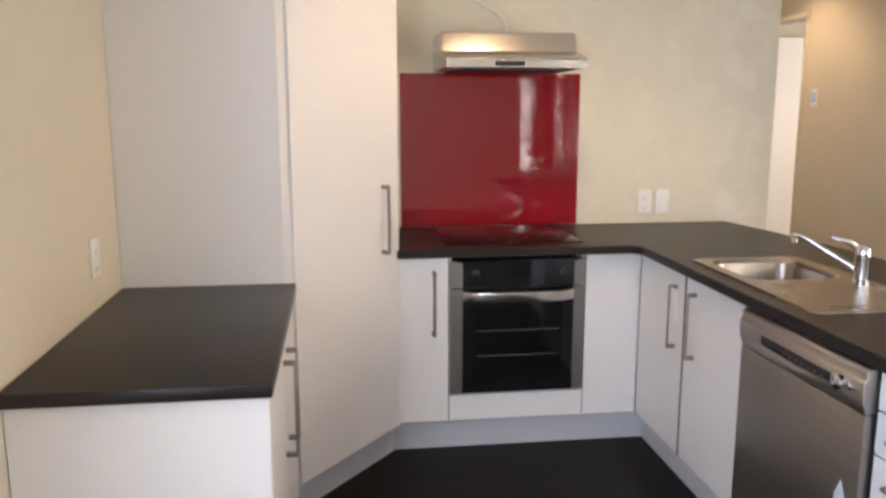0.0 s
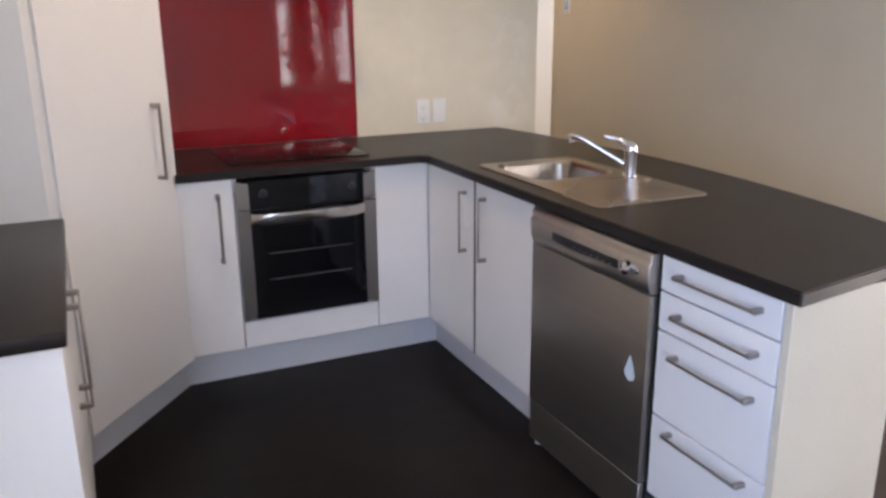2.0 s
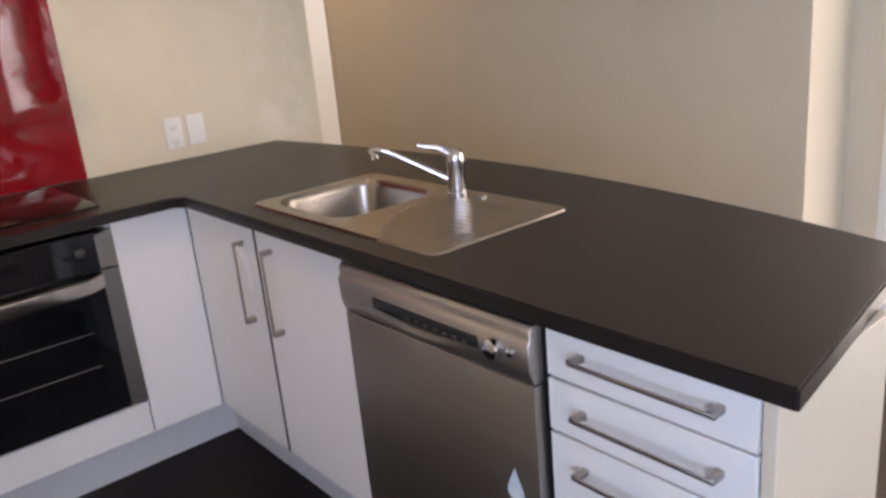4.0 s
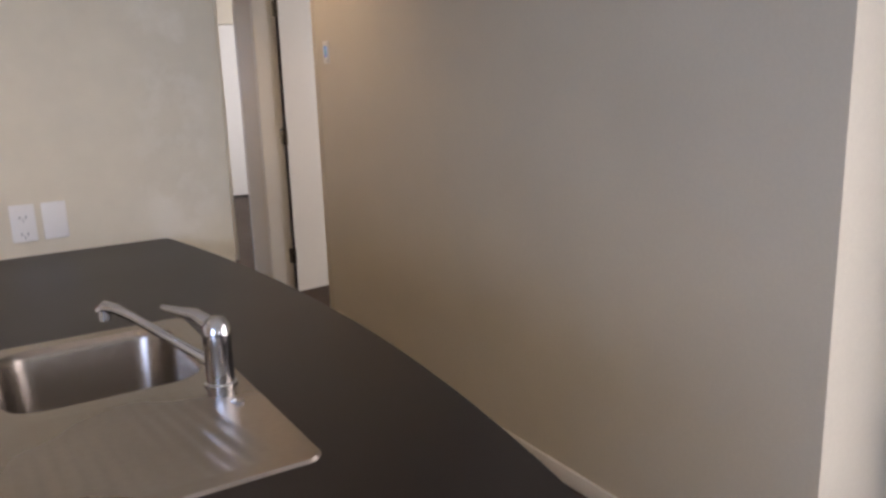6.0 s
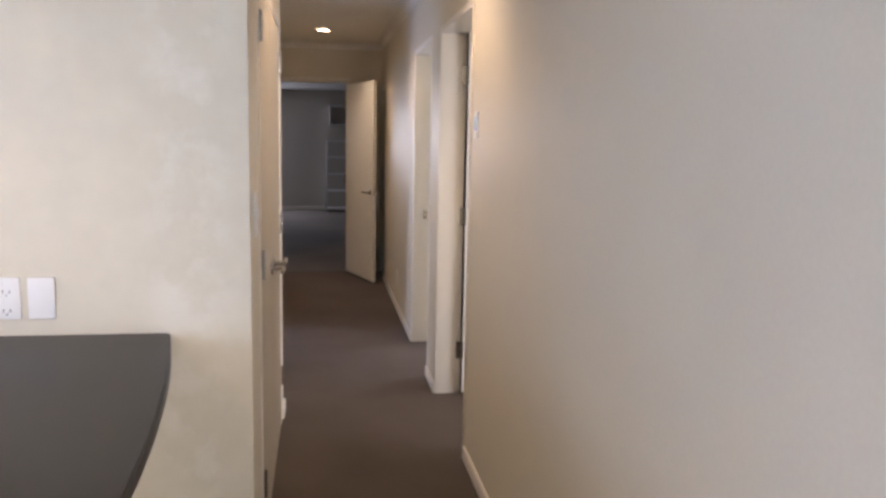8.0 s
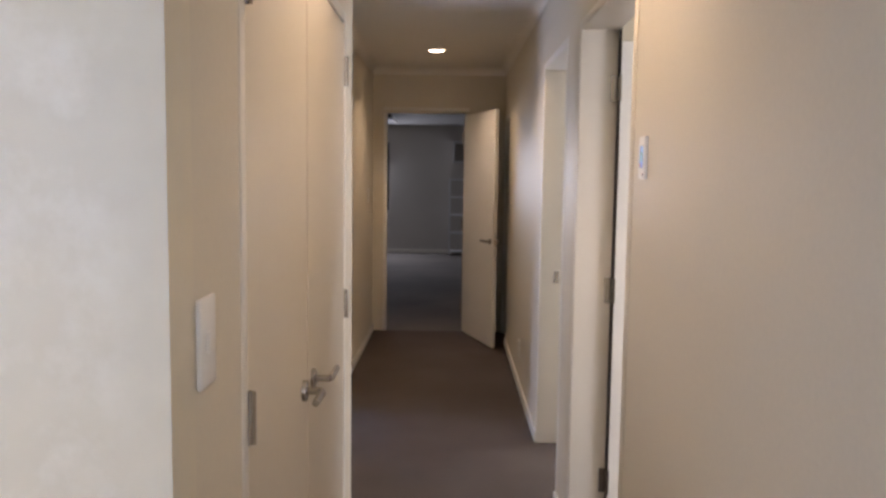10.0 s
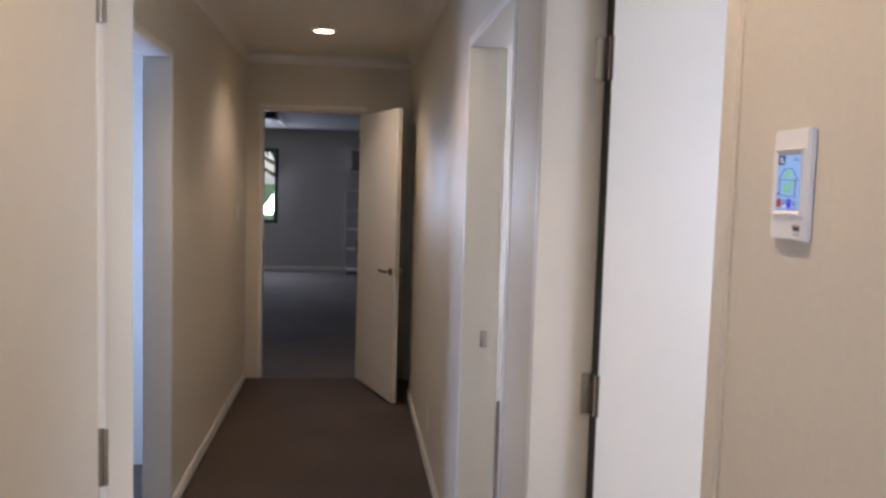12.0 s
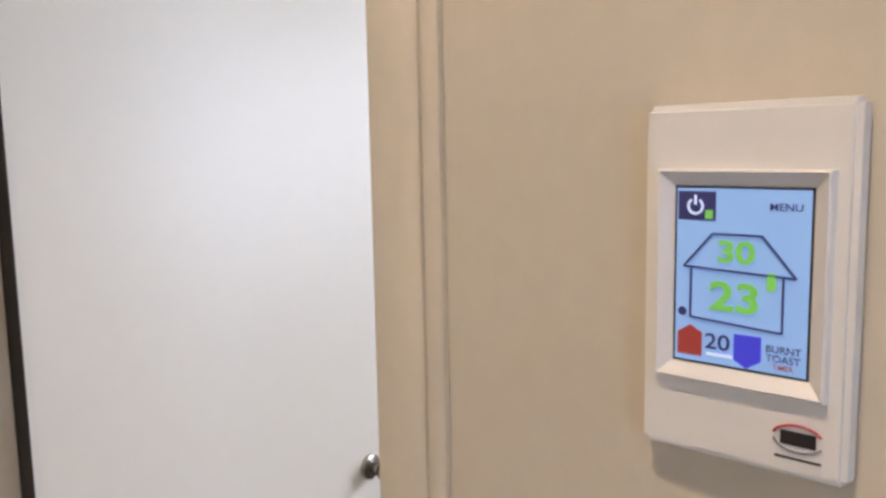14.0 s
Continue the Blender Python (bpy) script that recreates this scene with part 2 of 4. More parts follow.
# ---- the large structure ----
TOPZ = 0.907      # bench top
CEIL = 2.48
RX = 2.60         # hall's east wall face
HX = 1.735         # cupboard face of the hall
LX = 1.365        # hall's west wall beyond the cupboard
WX = -1.17        # kitchen's west wall
HEAD = 2.06      # door heads

solo("floor_kitchen", boxes((WX, 1.42, -3.3, 0.0, -0.1, 0.0)), M_VINYL, "near-black sheet vinyl kitchen floor", "floor", "structure")
solo("floor_carpet", boxes((1.42, 2.91, -6.5, 0.0, -0.1, 0.0), (WX, 1.42, -6.5, -3.3, -0.1, 0.0), (LX - 0.1, RX, 0.0, 6.51, -0.1, 0.0),
                           (RX, 5.9, -1.66, 6.6, -0.1, 0.0), (-0.2, LX - 0.1, 2.1, 4.6, -0.1, 0.0)), M_CARPET, "taupe-brown cut pile carpet through the hall", "floor", "structure")
solo("floor_garage", boxes((-2.5, 4.5, 6.51, 14.05, -0.1, 0.0)), M_GCARPET, "worn grey-brown carpet in the far room", "floor", "structure")

wall("wall_north_kitchen", [(WX - 0.1, HX, 0.0, 0.1, 0, CEIL)], "cream painted kitchen wall with scuffed patches", M_PATCHED)
wall("wall_west_kitchen", [(WX - 0.1, WX, -3.5, 0.0, 0, CEIL), (WX - 0.1, WX, -6.6, -5.9, 0, CEIL), (WX - 0.1, WX, -5.9, -3.5, 0, 0.55), (WX - 0.1, WX, -5.9, -3.5, 2.1, CEIL)], "cream painted plain side wall")
wall("wall_south", [(WX, 1.88, -6.6, -6.5, 0, CEIL), (2.88, 3.01, -6.6, -6.5, 0, CEIL), (1.88, 2.88, -6.6, -6.5, 0, 0.62), (1.88, 2.88, -6.6, -6.5, 2.0, CEIL)],
     "cream wall with a sash window")
wall("wall_east_living", [(2.91, 3.01, -1.89, -1.76, 0, CEIL), (2.91, 3.01, -6.5, -4.3, 0, CEIL), (2.91, 3.01, -4.3, -1.89, 2.08, CEIL)], "cream wall beside the sliding door")
wall("wall_east_hall", [(RX, RX + 0.14, -1.76, 1.200, 0, CEIL), (RX, RX + 0.14, 2.13, 2.50, 0, CEIL), (RX, RX + 0.14, 3.34, 5.94, 0, CEIL), (RX, RX + 0.14, 6.46, 6.51, 0, CEIL),
                        (RX, RX + 0.14, 1.200, 2.13, HEAD, CEIL), (RX, RX + 0.14, 2.50, 3.34, HEAD, CEIL), (RX, RX + 0.14, 5.94, 6.46, 1.99, CEIL)],
     "long taupe painted hall wall with door openings")
wall("wall_return", [(RX + 0.14, 2.91, -1.76, -1.66, 0, CEIL), (2.91, 6.0, -1.76, -1.66, 0, CEIL)], "cream painted wall end facing the living room")
wall("wall_cupboard", [(HX - 0.1, HX, 0.1, 0.355, 0, CEIL), (HX - 0.1, HX, 1.735, 1.925, 0, CEIL), (HX - 0.1, HX, 0.355, 1.735, 2.03, CEIL),
                       (LX - 0.1, HX - 0.1, 1.825, 1.925, 0, CEIL)], "cream wall round the hall cupboard")
wall("wall_cupboard_back", [(1.0, HX - 0.1, 0.1, 0.2, 0, CEIL), (0.9, 1.0, 0.1, 1.925, 0, CEIL), (1.0, LX - 0.1, 1.825, 1.925, 0, CEIL)], "plain cupboard lining")
wall("wall_west_hall", [(LX - 0.12, LX, 1.925, 3.15, 0, CEIL), (LX - 0.12, LX, 3.97, 6.51, 0, CEIL), (LX - 0.12, LX, 3.15, 3.97, HEAD, CEIL)], "taupe painted hall wall with a doorway")
wall("wall_hall_end", [(LX - 0.1, 1.49, 6.51, 6.61, 0, CEIL), (2.235, RX + 0.14, 6.51, 6.61, 0, CEIL), (1.49, 2.235, 6.51, 6.61, HEAD, CEIL)], "hall end wall with a doorway")
wall("wall_bath", [(-0.3, -0.2, 2.1, 4.6, 0, CEIL), (-0.3, LX - 0.1, 4.6, 4.7, 0, CEIL), (-0.3, LX - 0.12, 2.0, 2.1, 0, CEIL)], "pale side-room walls", M_TRIM)
wall("wall_rooms_east", [(5.9, 6.0, -1.65, 6.7, 0, CEIL)], "pale bedroom outer wall")
wall("wall_between_rooms", [(RX + 0.14, 5.9, 2.30, 2.40, 0, CEIL)], "pale wall between the rooms")
wall("wall_study_end", [(RX + 0.14, 3.29, 6.62, 6.72, 0, CEIL), (4.08, 5.9, 6.62, 6.72, 0, CEIL), (3.29, 4.08, 6.62, 6.72, 2.0, CEIL), (3.29, 4.08, 6.70, 6.72, 0, 2.0)], "pale wall with a white door")
wall("wall_linen", [(RX + 0.14, 3.2, 5.84, 5.94, 0, CEIL), (3.2, 3.3, 5.84, 6.62, 0, CEIL)], "dark closet lining", M_GARAGE)
wall("wall_garage_back", [(-2.5, -0.4, 14.05, 14.15, 0, 2.4), (0.93, 4.5, 14.05, 14.15, 0, 2.4), (-0.4, 0.93, 14.05, 14.15, 0, 0.81), (-0.4, 0.93, 14.05, 14.15, 2.07, 2.4)], "pale grey far wall with a window", M_GARAGE)
wall("wall_garage_sides", [(-2.6, -2.5, 6.51, 14.15, 0, 2.4), (4.5, 4.6, 6.72, 14.15, 0, 2.4), (-2.5, LX - 0.1, 6.51, 6.61, 0, 2.4)], "pale far room side walls", M_GARAGE)

solo("ceiling", boxes((WX - 0.1, 6.0, -6.6, 6.72, CEIL, CEIL + 0.1)), M_CEIL, "flat off-white painted ceiling", "ceiling", "structure")
solo("ceiling_garage", boxes((-2.6, 4.6, 6.73, 14.15, 2.4, 2.5)), M_GCEIL_SHADE, "far room ceiling with its lack of light put into a dark grey", "ceiling", "structure")


def cove(name, p, q, inward):
    """A small quarter-round cornice from p to q along a wall, under the ceiling."""
    bm = bmesh.new()
    r = 0.07
    prof = [(0.0, -r), (0.0, 0.0), (r, 0.0)] + [(r * (1 - math.sin(a)), -r * (1 - math.cos(a))) for a in [math.pi / 2 * k / 6 for k in range(1, 6)]]
    rings = [[bm.verts.new((c[0] + inward[0] * (a + 0.001), c[1] + inward[1] * (a + 0.001), CEIL - 0.001 + b)) for a, b in prof] for c in (p, q)]
    n = len(prof)
    for k in range(n):
        bm.faces.new((rings[0][k], rings[0][(k + 1) % n], rings[1][(k + 1) % n], rings[1][k]))
    bm.faces.new(rings[0])
    bm.faces.new(rings[1][::-1])
    bmesh.ops.recalc_face_normals(bm, faces=bm.faces)
    return solo(name, bm, M_CEIL, "small off-white curved ceiling cornice", "trim", "structure")


cove("trim_cornice_east", (RX, -1.76), (RX, 6.45), (-1, 0))
cove("trim_cornice_end", (LX, 6.51), (RX, 6.51), (0, -1))
cove("trim_cornice_west", (LX, 1.925), (LX, 6.45), (1, 0))
cove("trim_cornice_cupboard", (HX, 0.0), (HX, 1.925), (1, 0))
cove("trim_cornice_kitchen", (WX, 0.0), (HX, 0.0), (0, -1))

BASE = 0.062


def baseboard(name, rows):
    return solo(name, boxes(*rows, bev=0.003), M_TRIM, "low off-white painted baseboard", "baseboard", "structure")


g = 0.013
baseboard("baseboard_east", [(RX - g, RX, -1.76, 1.165, 0, BASE), (RX - g, RX, 2.135, 2.495, 0, BASE), (RX - g, RX, 3.345, 5.935, 0, BASE)])
baseboard("baseboard_west", [(LX, LX + g, 4.005, 6.51, 0, BASE), (LX, LX + g, 1.94, 3.115, 0, BASE), (HX, HX + g, 1.775, 1.935, 0, BASE), (LX + g, HX + g, 1.925, 1.925 + g, 0, BASE)])
baseboard("baseboard_kitchen", [(1.5, HX + g, -g, 0, 0, BASE), (HX, HX + g, 0.0, 0.35, 0, BASE)])
baseboard("baseboard_return", [(RX - g, 2.91, -1.76 - g, -1.76, 0, BASE)])
baseboard("baseboard_garage", [(-2.5, 4.5, 14.035, 14.05, 0, 0.08)])


def jamb(name, x0, x1, y0, y1, z, label="flush white painted door jamb"):
    """A lining of three boards round an opening in a wall that runs along y; thickness 30 mm, a hair proud."""
    t = 0.034
    return solo(name, boxes((x0, x1, y0 - 0.001, y0 + t, 0, z), (x0, x1, y1 - t, y1 + 0.001, 0, z), (x0, x1, y0 + t, y1 - t, z - t, z + 0.001), bev=0.002), M_TRIM, label, "door frame", "structure")


solo("trim_jamb_bedroom", boxes((RX - 0.003, RX + 0.143, 2.126, 2.161, 0, HEAD + 0.03), (RX - 0.003, RX + 0.143, 1.210, 2.126, HEAD - 0.004, HEAD + 0.031), bev=0.002), M_TRIM, "flush white painted door jamb", "door frame", "structure")
solo("trim_jamb_bedroom_near", boxes((RX - 0.003, RX + 0.143, 1.178, 1.210, 0, HEAD + 0.031), bev=0.003), M_WALL, "taupe painted door jamb flush with the wall", "door frame", "structure")
jamb("trim_jamb_study", RX - 0.003, RX + 0.143, 2.47, 3.37, HEAD + 0.03)
jamb("trim_jamb_linen", RX - 0.003, RX + 0.143, 5.91, 6.49, 2.02)
jamb("trim_jamb_bath", LX - 0.123, LX + 0.003, 3.12, 4.00, HEAD + 0.03)
jamb("trim_jamb_cupboard", HX - 0.103, HX + 0.003, 0.355, 1.735, 2.03)
solo("trim_jamb_end", boxes((1.462, 1.492, 6.507, 6.613, 0, HEAD), (2.233, 2.263, 6.507, 6.613, 0, HEAD), (1.462, 2.263, 6.507, 6.613, HEAD + 0.018, HEAD + 0.05), bev=0.002), M_TRIM, "painted door jamb at the hall end", "door frame", "structure")
# shadow bead beside the bedroom door's near jamb
solo("trim_bead_bedroom", boxes((RX - 0.0035, RX, 1.166, 1.1772, 0, HEAD + 0.05), bev=0.003), M_WALL, "thin taupe painted bead beside the door", "trim", "structure")

# ---- kitchen ----
FY = -0.61        # faces of the oven run
FX = 0.83         # faces of the peninsula
KZ = 0.15         # kick height
UNDER = TOPZ - 0.033


def bar_handle(parent, p, q, out):
    """A square bar handle between two feet that stand on the face at p and q; out is the way off the face."""
    p, q, out = Vector(p), Vector(q), Vector(out)
    d = (q - p).normalized()
    s = d.cross(out)
    bm = bmesh.new()

    def block(c, a, b, e):
        r = bmesh.ops.create_cube(bm, size=1.0)
        for v in r["verts"]:
            v.co = c + d * v.co.x * a + out * v.co.y * b + s * v.co.z * e
        bmesh.ops.bevel(bm, geom=list({e2 for v in r["verts"] for e2 in v.link_edges}), offset=0.0015, segments=1, affect="EDGES")

    for c in (p, q):
        block(c + out * 0.015, 0.014, 0.032, 0.013)
    block((p + q) / 2 + out * 0.031, (q - p).length + 0.012, 0.006, 0.008)
    return part("handle", bm, M_NICKEL, parent, "satin nickel square bar handle")


def face_y(parent, name, x0, x1, z0, z1, y=FY, material=None):
    return part(name, box(bmesh.new(), x0 + 0.0015, x1 - 0.0015, y, y + 0.018, z0 + 0.0015, z1 - 0.0015, 0.0015, 1), material or M_CAB, parent)


def face_x(parent, name, y0, y1, z0, z1, x=FX, t=0.018):
    return part(name, box(bmesh.new(), min(x, x + t), max(x, x + t), y0 + 0.0015, y1 - 0.0015, z0 + 0.0015, z1 - 0.0015, 0.0015, 1), M_CAB, parent)


# corner pantry with an angled door
PA, PB = Vector((-0.222, -0.600, 0)), Vector((-0.640, -1.130, 0))
pantry = thing("pantry_cabinet", "tall white corner pantry cabinet with one angled door", "cabinet", (-0.7, -0.5, 0))
bm = prism(bmesh.new(), [(WX + 0.002, -0.003), (-0.222, -0.003), (-0.222, -0.600), (-0.640, -1.145), (WX + 0.002, -1.145)], KZ, 2.085)
part("body", bm, M_CARCASS, pantry)
_d = (PB - PA).normalized()
_n = Vector((-_d.y, _d.x, 0))
if _n.y > 0:
    _n = -_n


def slab(a, b, z0, z1, t, off=0.0, bev=0.0015):
    bm = bmesh.new()
    r = bmesh.ops.create_cube(bm, size=1.0)
    c = (a + b) / 2 + _n * (off + t / 2)
    L = (b - a).length
    for v in r["verts"]:
        v.co = Vector((c.x, c.y, (z0 + z1) / 2)) + _d * v.co.x * L + _n * v.co.y * t + Vector((0, 0, 1)) * v.co.z * (z1 - z0)
    bmesh.ops.bevel(bm, geom=list(bm.edges), offset=bev, segments=1, affect="EDGES")
    return bm


pdoor = part("door", slab(PA + _d * 0.012, PB - _d * 0.03, KZ, 2.075, 0.018, 0.002), M_CAB, pantry)
_h = PA + _d * 0.122 + _n * 0.020
bar_handle(pdoor, (_h.x, _h.y, 0.916), (_h.x, _h.y, 1.176), _n)
part("kickboard", slab(PA - _d * 0.032, PB + _d * 0.0, 0.0, KZ, 0.016, -0.062), M_KICK, pantry, "pale grey kickboard")

# west bench
wb = thing("base_cabinet", "white base cabinet with paired doors under the west bench", "cabinet", (-0.92, -1.6, 0))
part("body", boxes((WX + 0.002, -0.634, -2.10, -1.147, KZ, UNDER - 0.013)), M_CARCASS, wb)
part("end_panel", box(bmesh.new(), WX + 0.002, -0.614, -2.128, -2.102, 0.0, UNDER - 0.0125, 0.0015, 1), M_CAB, wb, "white laminate end panel")
for y0, y1, hy in ((-2.10, -1.615, -1.675), (-1.613, -1.150, -1.555)):
    d = face_x(wb, "door", y0, y1, KZ, UNDER - 0.015, -0.632)
    bar_handle(d, (-0.614, hy, 0.515), (-0.614, hy, 0.785), (1, 0, 0))
part("kickboard", boxes((-0.69, -0.675, -2.10, -1.125, 0, KZ)), M_KICK, wb)
bm = box(bmesh.new(), WX + 0.001, -0.602, -2.158, -1.147, UNDER - 0.012, TOPZ - 0.011, 0.006, 2)
solo("worktop", bm, M_TOP, "dark brown-black laminate worktop on the west bench", "worktop")

# base units under the hob
nb = thing("base_cabinet", "narrow white base cabinet beside the oven", "cabinet", (-0.11, -0.3, 0))
part("body", boxes((-0.220, -0.004, -0.590, -0.004, KZ, UNDER - 0.002)), M_CARCASS, nb)
d = face_y(nb, "door", -0.218, -0.004, KZ, UNDER - 0.004)
bar_handle(d, (-0.068, FY, 0.545), (-0.068, FY, 0.805), (0, -1, 0))
part("kickboard", boxes((-0.235, 0.0, -0.535, -0.52, 0, KZ)), M_KICK, nb)

oh = thing("oven_housing", "white oven housing cabinet with a plain lower panel", "cabinet", (0.295, -0.3, 0))
part("body", boxes((0.0, 0.012, -0.590, -0.004, KZ, UNDER - 0.002), (0.575, 0.588, -0.590, -0.004, KZ, UNDER - 0.002), (0.012, 0.575, -0.590, -0.004, KZ, 0.255)), M_CARCASS, oh)
face_y(oh, "lower_panel", -0.003, 0.585, KZ, 0.268)
part("kickboard", boxes((0.0, 0.585, -0.535, -0.52, 0, KZ)), M_KICK, oh)

cc = thing("base_cabinet", "white blind corner base cabinet with a blank front", "cabinet", (0.75, -0.3, 0))
part("body", boxes((0.592, 0.845, -0.585, -0.004, KZ, UNDER - 0.002)), M_CARCASS, cc)
face_y(cc, "front_panel", 0.586, FX - 0.001, KZ, UNDER - 0.004)
part("kickboard", boxes((0.585, 0.91, -0.535, -0.52, 0, KZ)), M_KICK, cc)

# oven
M_RACKWIRE = mat("oven_wire", (0.16, 0.15, 0.14), 0.5, grain=0.1)
OX0, OX1, OZ0, OZ1 = 0.002, 0.584, 0.270, 0.856
OY = FY - 0.012
oven = thing("built_in_oven", "black glass built-in oven with a stainless steel frame", "oven", (0.293, -0.35, 0.268))
part("body", boxes((0.02, 0.566, FY + 0.006, -0.06, OZ0 + 0.01, OZ1 - 0.01)), M_BLACKP, oven)
ZS = 0.735        # between control panel and door
for (x0, x1, sgn) in ((OX0, OX0 + 0.056, 1), (OX1 - 0.056, OX1, -1)):
    for z0, z1, taper in ((OZ0 + 0.004, ZS - 0.003, 0.018), (ZS + 0.003, OZ1, 0.014)):
        bm = bmesh.new()
        box(bm, x0, x1, OY, FY + 0.006, z0, z1)
        for v in bm.verts:          # the inner edges slope
            inner = (v.co.x > (x0 + x1) / 2) if sgn > 0 else (v.co.x < (x0 + x1) / 2)
            if inner and z0 < 0.5 and v.co.z < 0.5:
                v.co.z += taper
            if inner and z0 > 0.5 and v.co.z > 0.8:
                v.co.z -= taper
            if inner:
                v.co.y += 0.004
        bmesh.ops.bevel(bm, geom=list(bm.edges), offset=0.002, segments=1, affect="EDGES")
        part("side_trim", bm, M_TRIMSTEEL, oven, "brushed stainless steel side trim")
ctrl = part("control_panel", box(bmesh.new(), OX0 + 0.050, OX1 - 0.050, OY + 0.003, FY + 0.006, ZS + 0.003, OZ1 - 0.002, 0.002, 1), M_BLACK, oven, "black glass control panel")
for kx in (0.11, 0.48):
    bm = bmesh.new()
    tube(bm, [(kx, OY + 0.004, 0.80), (kx, OY - 0.014, 0.80), (kx, OY - 0.016, 0.80)], [0.017, 0.015, 0.012], 20)
    part("knob", bm, M_BLACKP, ctrl, "black round control knob")
part("clock_display", box(bmesh.new(), 0.262, 0.325, OY + 0.0005, OY + 0.004, 0.785, 0.815, 0.001, 1), M_OVENGLASS, ctrl, "dark clock display")
odoor = part("door", box(bmesh.new(), OX0 + 0.050, OX1 - 0.050, OY + 0.003, FY + 0.006, OZ0 + 0.004, ZS - 0.003, 0.002, 1), M_BLACK, oven, "black glass oven door")
bm = bmesh.new()
_hw = [(OX0 + 0.052, 0.0), (OX0 + 0.10, 0.030), (0.293, 0.040), (OX1 - 0.10, 0.030), (OX1 - 0.052, 0.0)]
_rows = []
for hx, ho in _hw:
    _rows.append([bm.verts.new((hx, OY + 0.003 - ho - dy, ZS - 0.008 - dz)) for dy, dz in ((0.0, 0.0), (0.010, 0.006), (0.012, 0.022), (0.004, 0.046), (-0.003, 0.046), (-0.003, 0.0))])
for a, b in zip(_rows, _rows[1:]):
    for k in range(6):
        bm.faces.new((a[k], a[(k + 1) % 6], b[(k + 1) % 6], b[k]))
bm.faces.new(_rows[0])
bm.faces.new(_rows[-1][::-1])
bmesh.ops.recalc_face_normals(bm, faces=bm.faces)
part("handle", bm, M_STEEL, odoor, "bowed stainless steel oven handle")
part("window", box(bmesh.new(), OX0 + 0.10, OX1 - 0.10, OY + 0.0005, OY + 0.004, 0.325, 0.66, 0.001, 1), M_OVENGLASS, odoor, "dark glass oven window")
for rz in (0.44, 0.55):
    bm = tube(bmesh.new(), [(0.115, OY - 0.0005, rz), (0.47, OY - 0.0005, rz)], 0.0014, 6)
    part("rack_edge", bm, M_RACKWIRE, odoor, "pale wire rack edge behind the glass")

# hob, flush black glass
bm = box(bmesh.new(), -0.005, 0.590, -0.545, -0.060, TOPZ + 0.0005, TOPZ + 0.006, 0.002, 2)
hob = thing("cooktop", "black glass ceramic cooktop set into the worktop", "cooktop", (0.29, -0.3, TOPZ))
part("glass", bm, M_HOB, hob)
for cx, cy, r in ((0.14, -0.20, 0.075), (0.44, -0.20, 0.095), (0.14, -0.42, 0.095), (0.44, -0.42, 0.075)):
    bm = bmesh.new()
    n = 40
    a = [bm.verts.new((cx + r * math.cos(6.28318 * k / n), cy + r * math.sin(6.28318 * k / n), TOPZ + 0.0064)) for k in range(n)]
    b = [bm.verts.new((cx + (r - 0.002) * math.cos(6.28318 * k / n), cy + (r - 0.002) * math.sin(6.28318 * k / n), TOPZ + 0.0064)) for k in range(n)]
    for k in range(n):
        bm.faces.new((a[k], a[(k + 1) % n], b[(k + 1) % n], b[k]))
    part("ring_mark", bm, M_BLACKP, hob)

# red glass behind the hob
solo("splashback", box(bmesh.new(), -0.153, 0.720, -0.008, -0.001, TOPZ + 0.002, 1.640, 0.001, 1), M_RED, "glossy deep red glass splashback behind the cooktop", "splashback")

# range hood
hood = thing("range_hood", "slim stainless steel range hood on the wall", "range hood", (0.30, -0.001, 1.637))
prof = [(-0.002, 1.806), (-0.285, 1.806), (-0.300, 1.798), (-0.330, 1.722), (-0.488, 1.690), (-0.500, 1.680), (-0.500, 1.646), (-0.002, 1.646)]
bm = bmesh.new()
L = [bm.verts.new((0.002, y, z)) for y, z in prof]
Rr = [bm.verts.new((0.602, y, z)) for y, z in prof]
for k in range(len(prof)):
    bm.faces.new((L[k], L[(k + 1) % len(prof)], Rr[(k + 1) % len(prof)], Rr[k]))
bm.faces.new(L)
bm.faces.new(Rr[::-1])
bmesh.ops.recalc_face_normals(bm, faces=bm.faces)
bmesh.ops.bevel(bm, geom=list(bm.edges), offset=0.003, segments=2, affect="EDGES")
part("body", bm, M_STEEL, hood)
part("switch_panel", box(bmesh.new(), 0.205, 0.33, -0.5025, -0.498, 1.652, 1.671, 0.001, 1), M_BLACKP, hood, "black switch strip")
part("filter", boxes((0.05, 0.555, -0.47, -0.05, 1.637, 1.647)), M_BLACKP, hood, "dark underside filter")


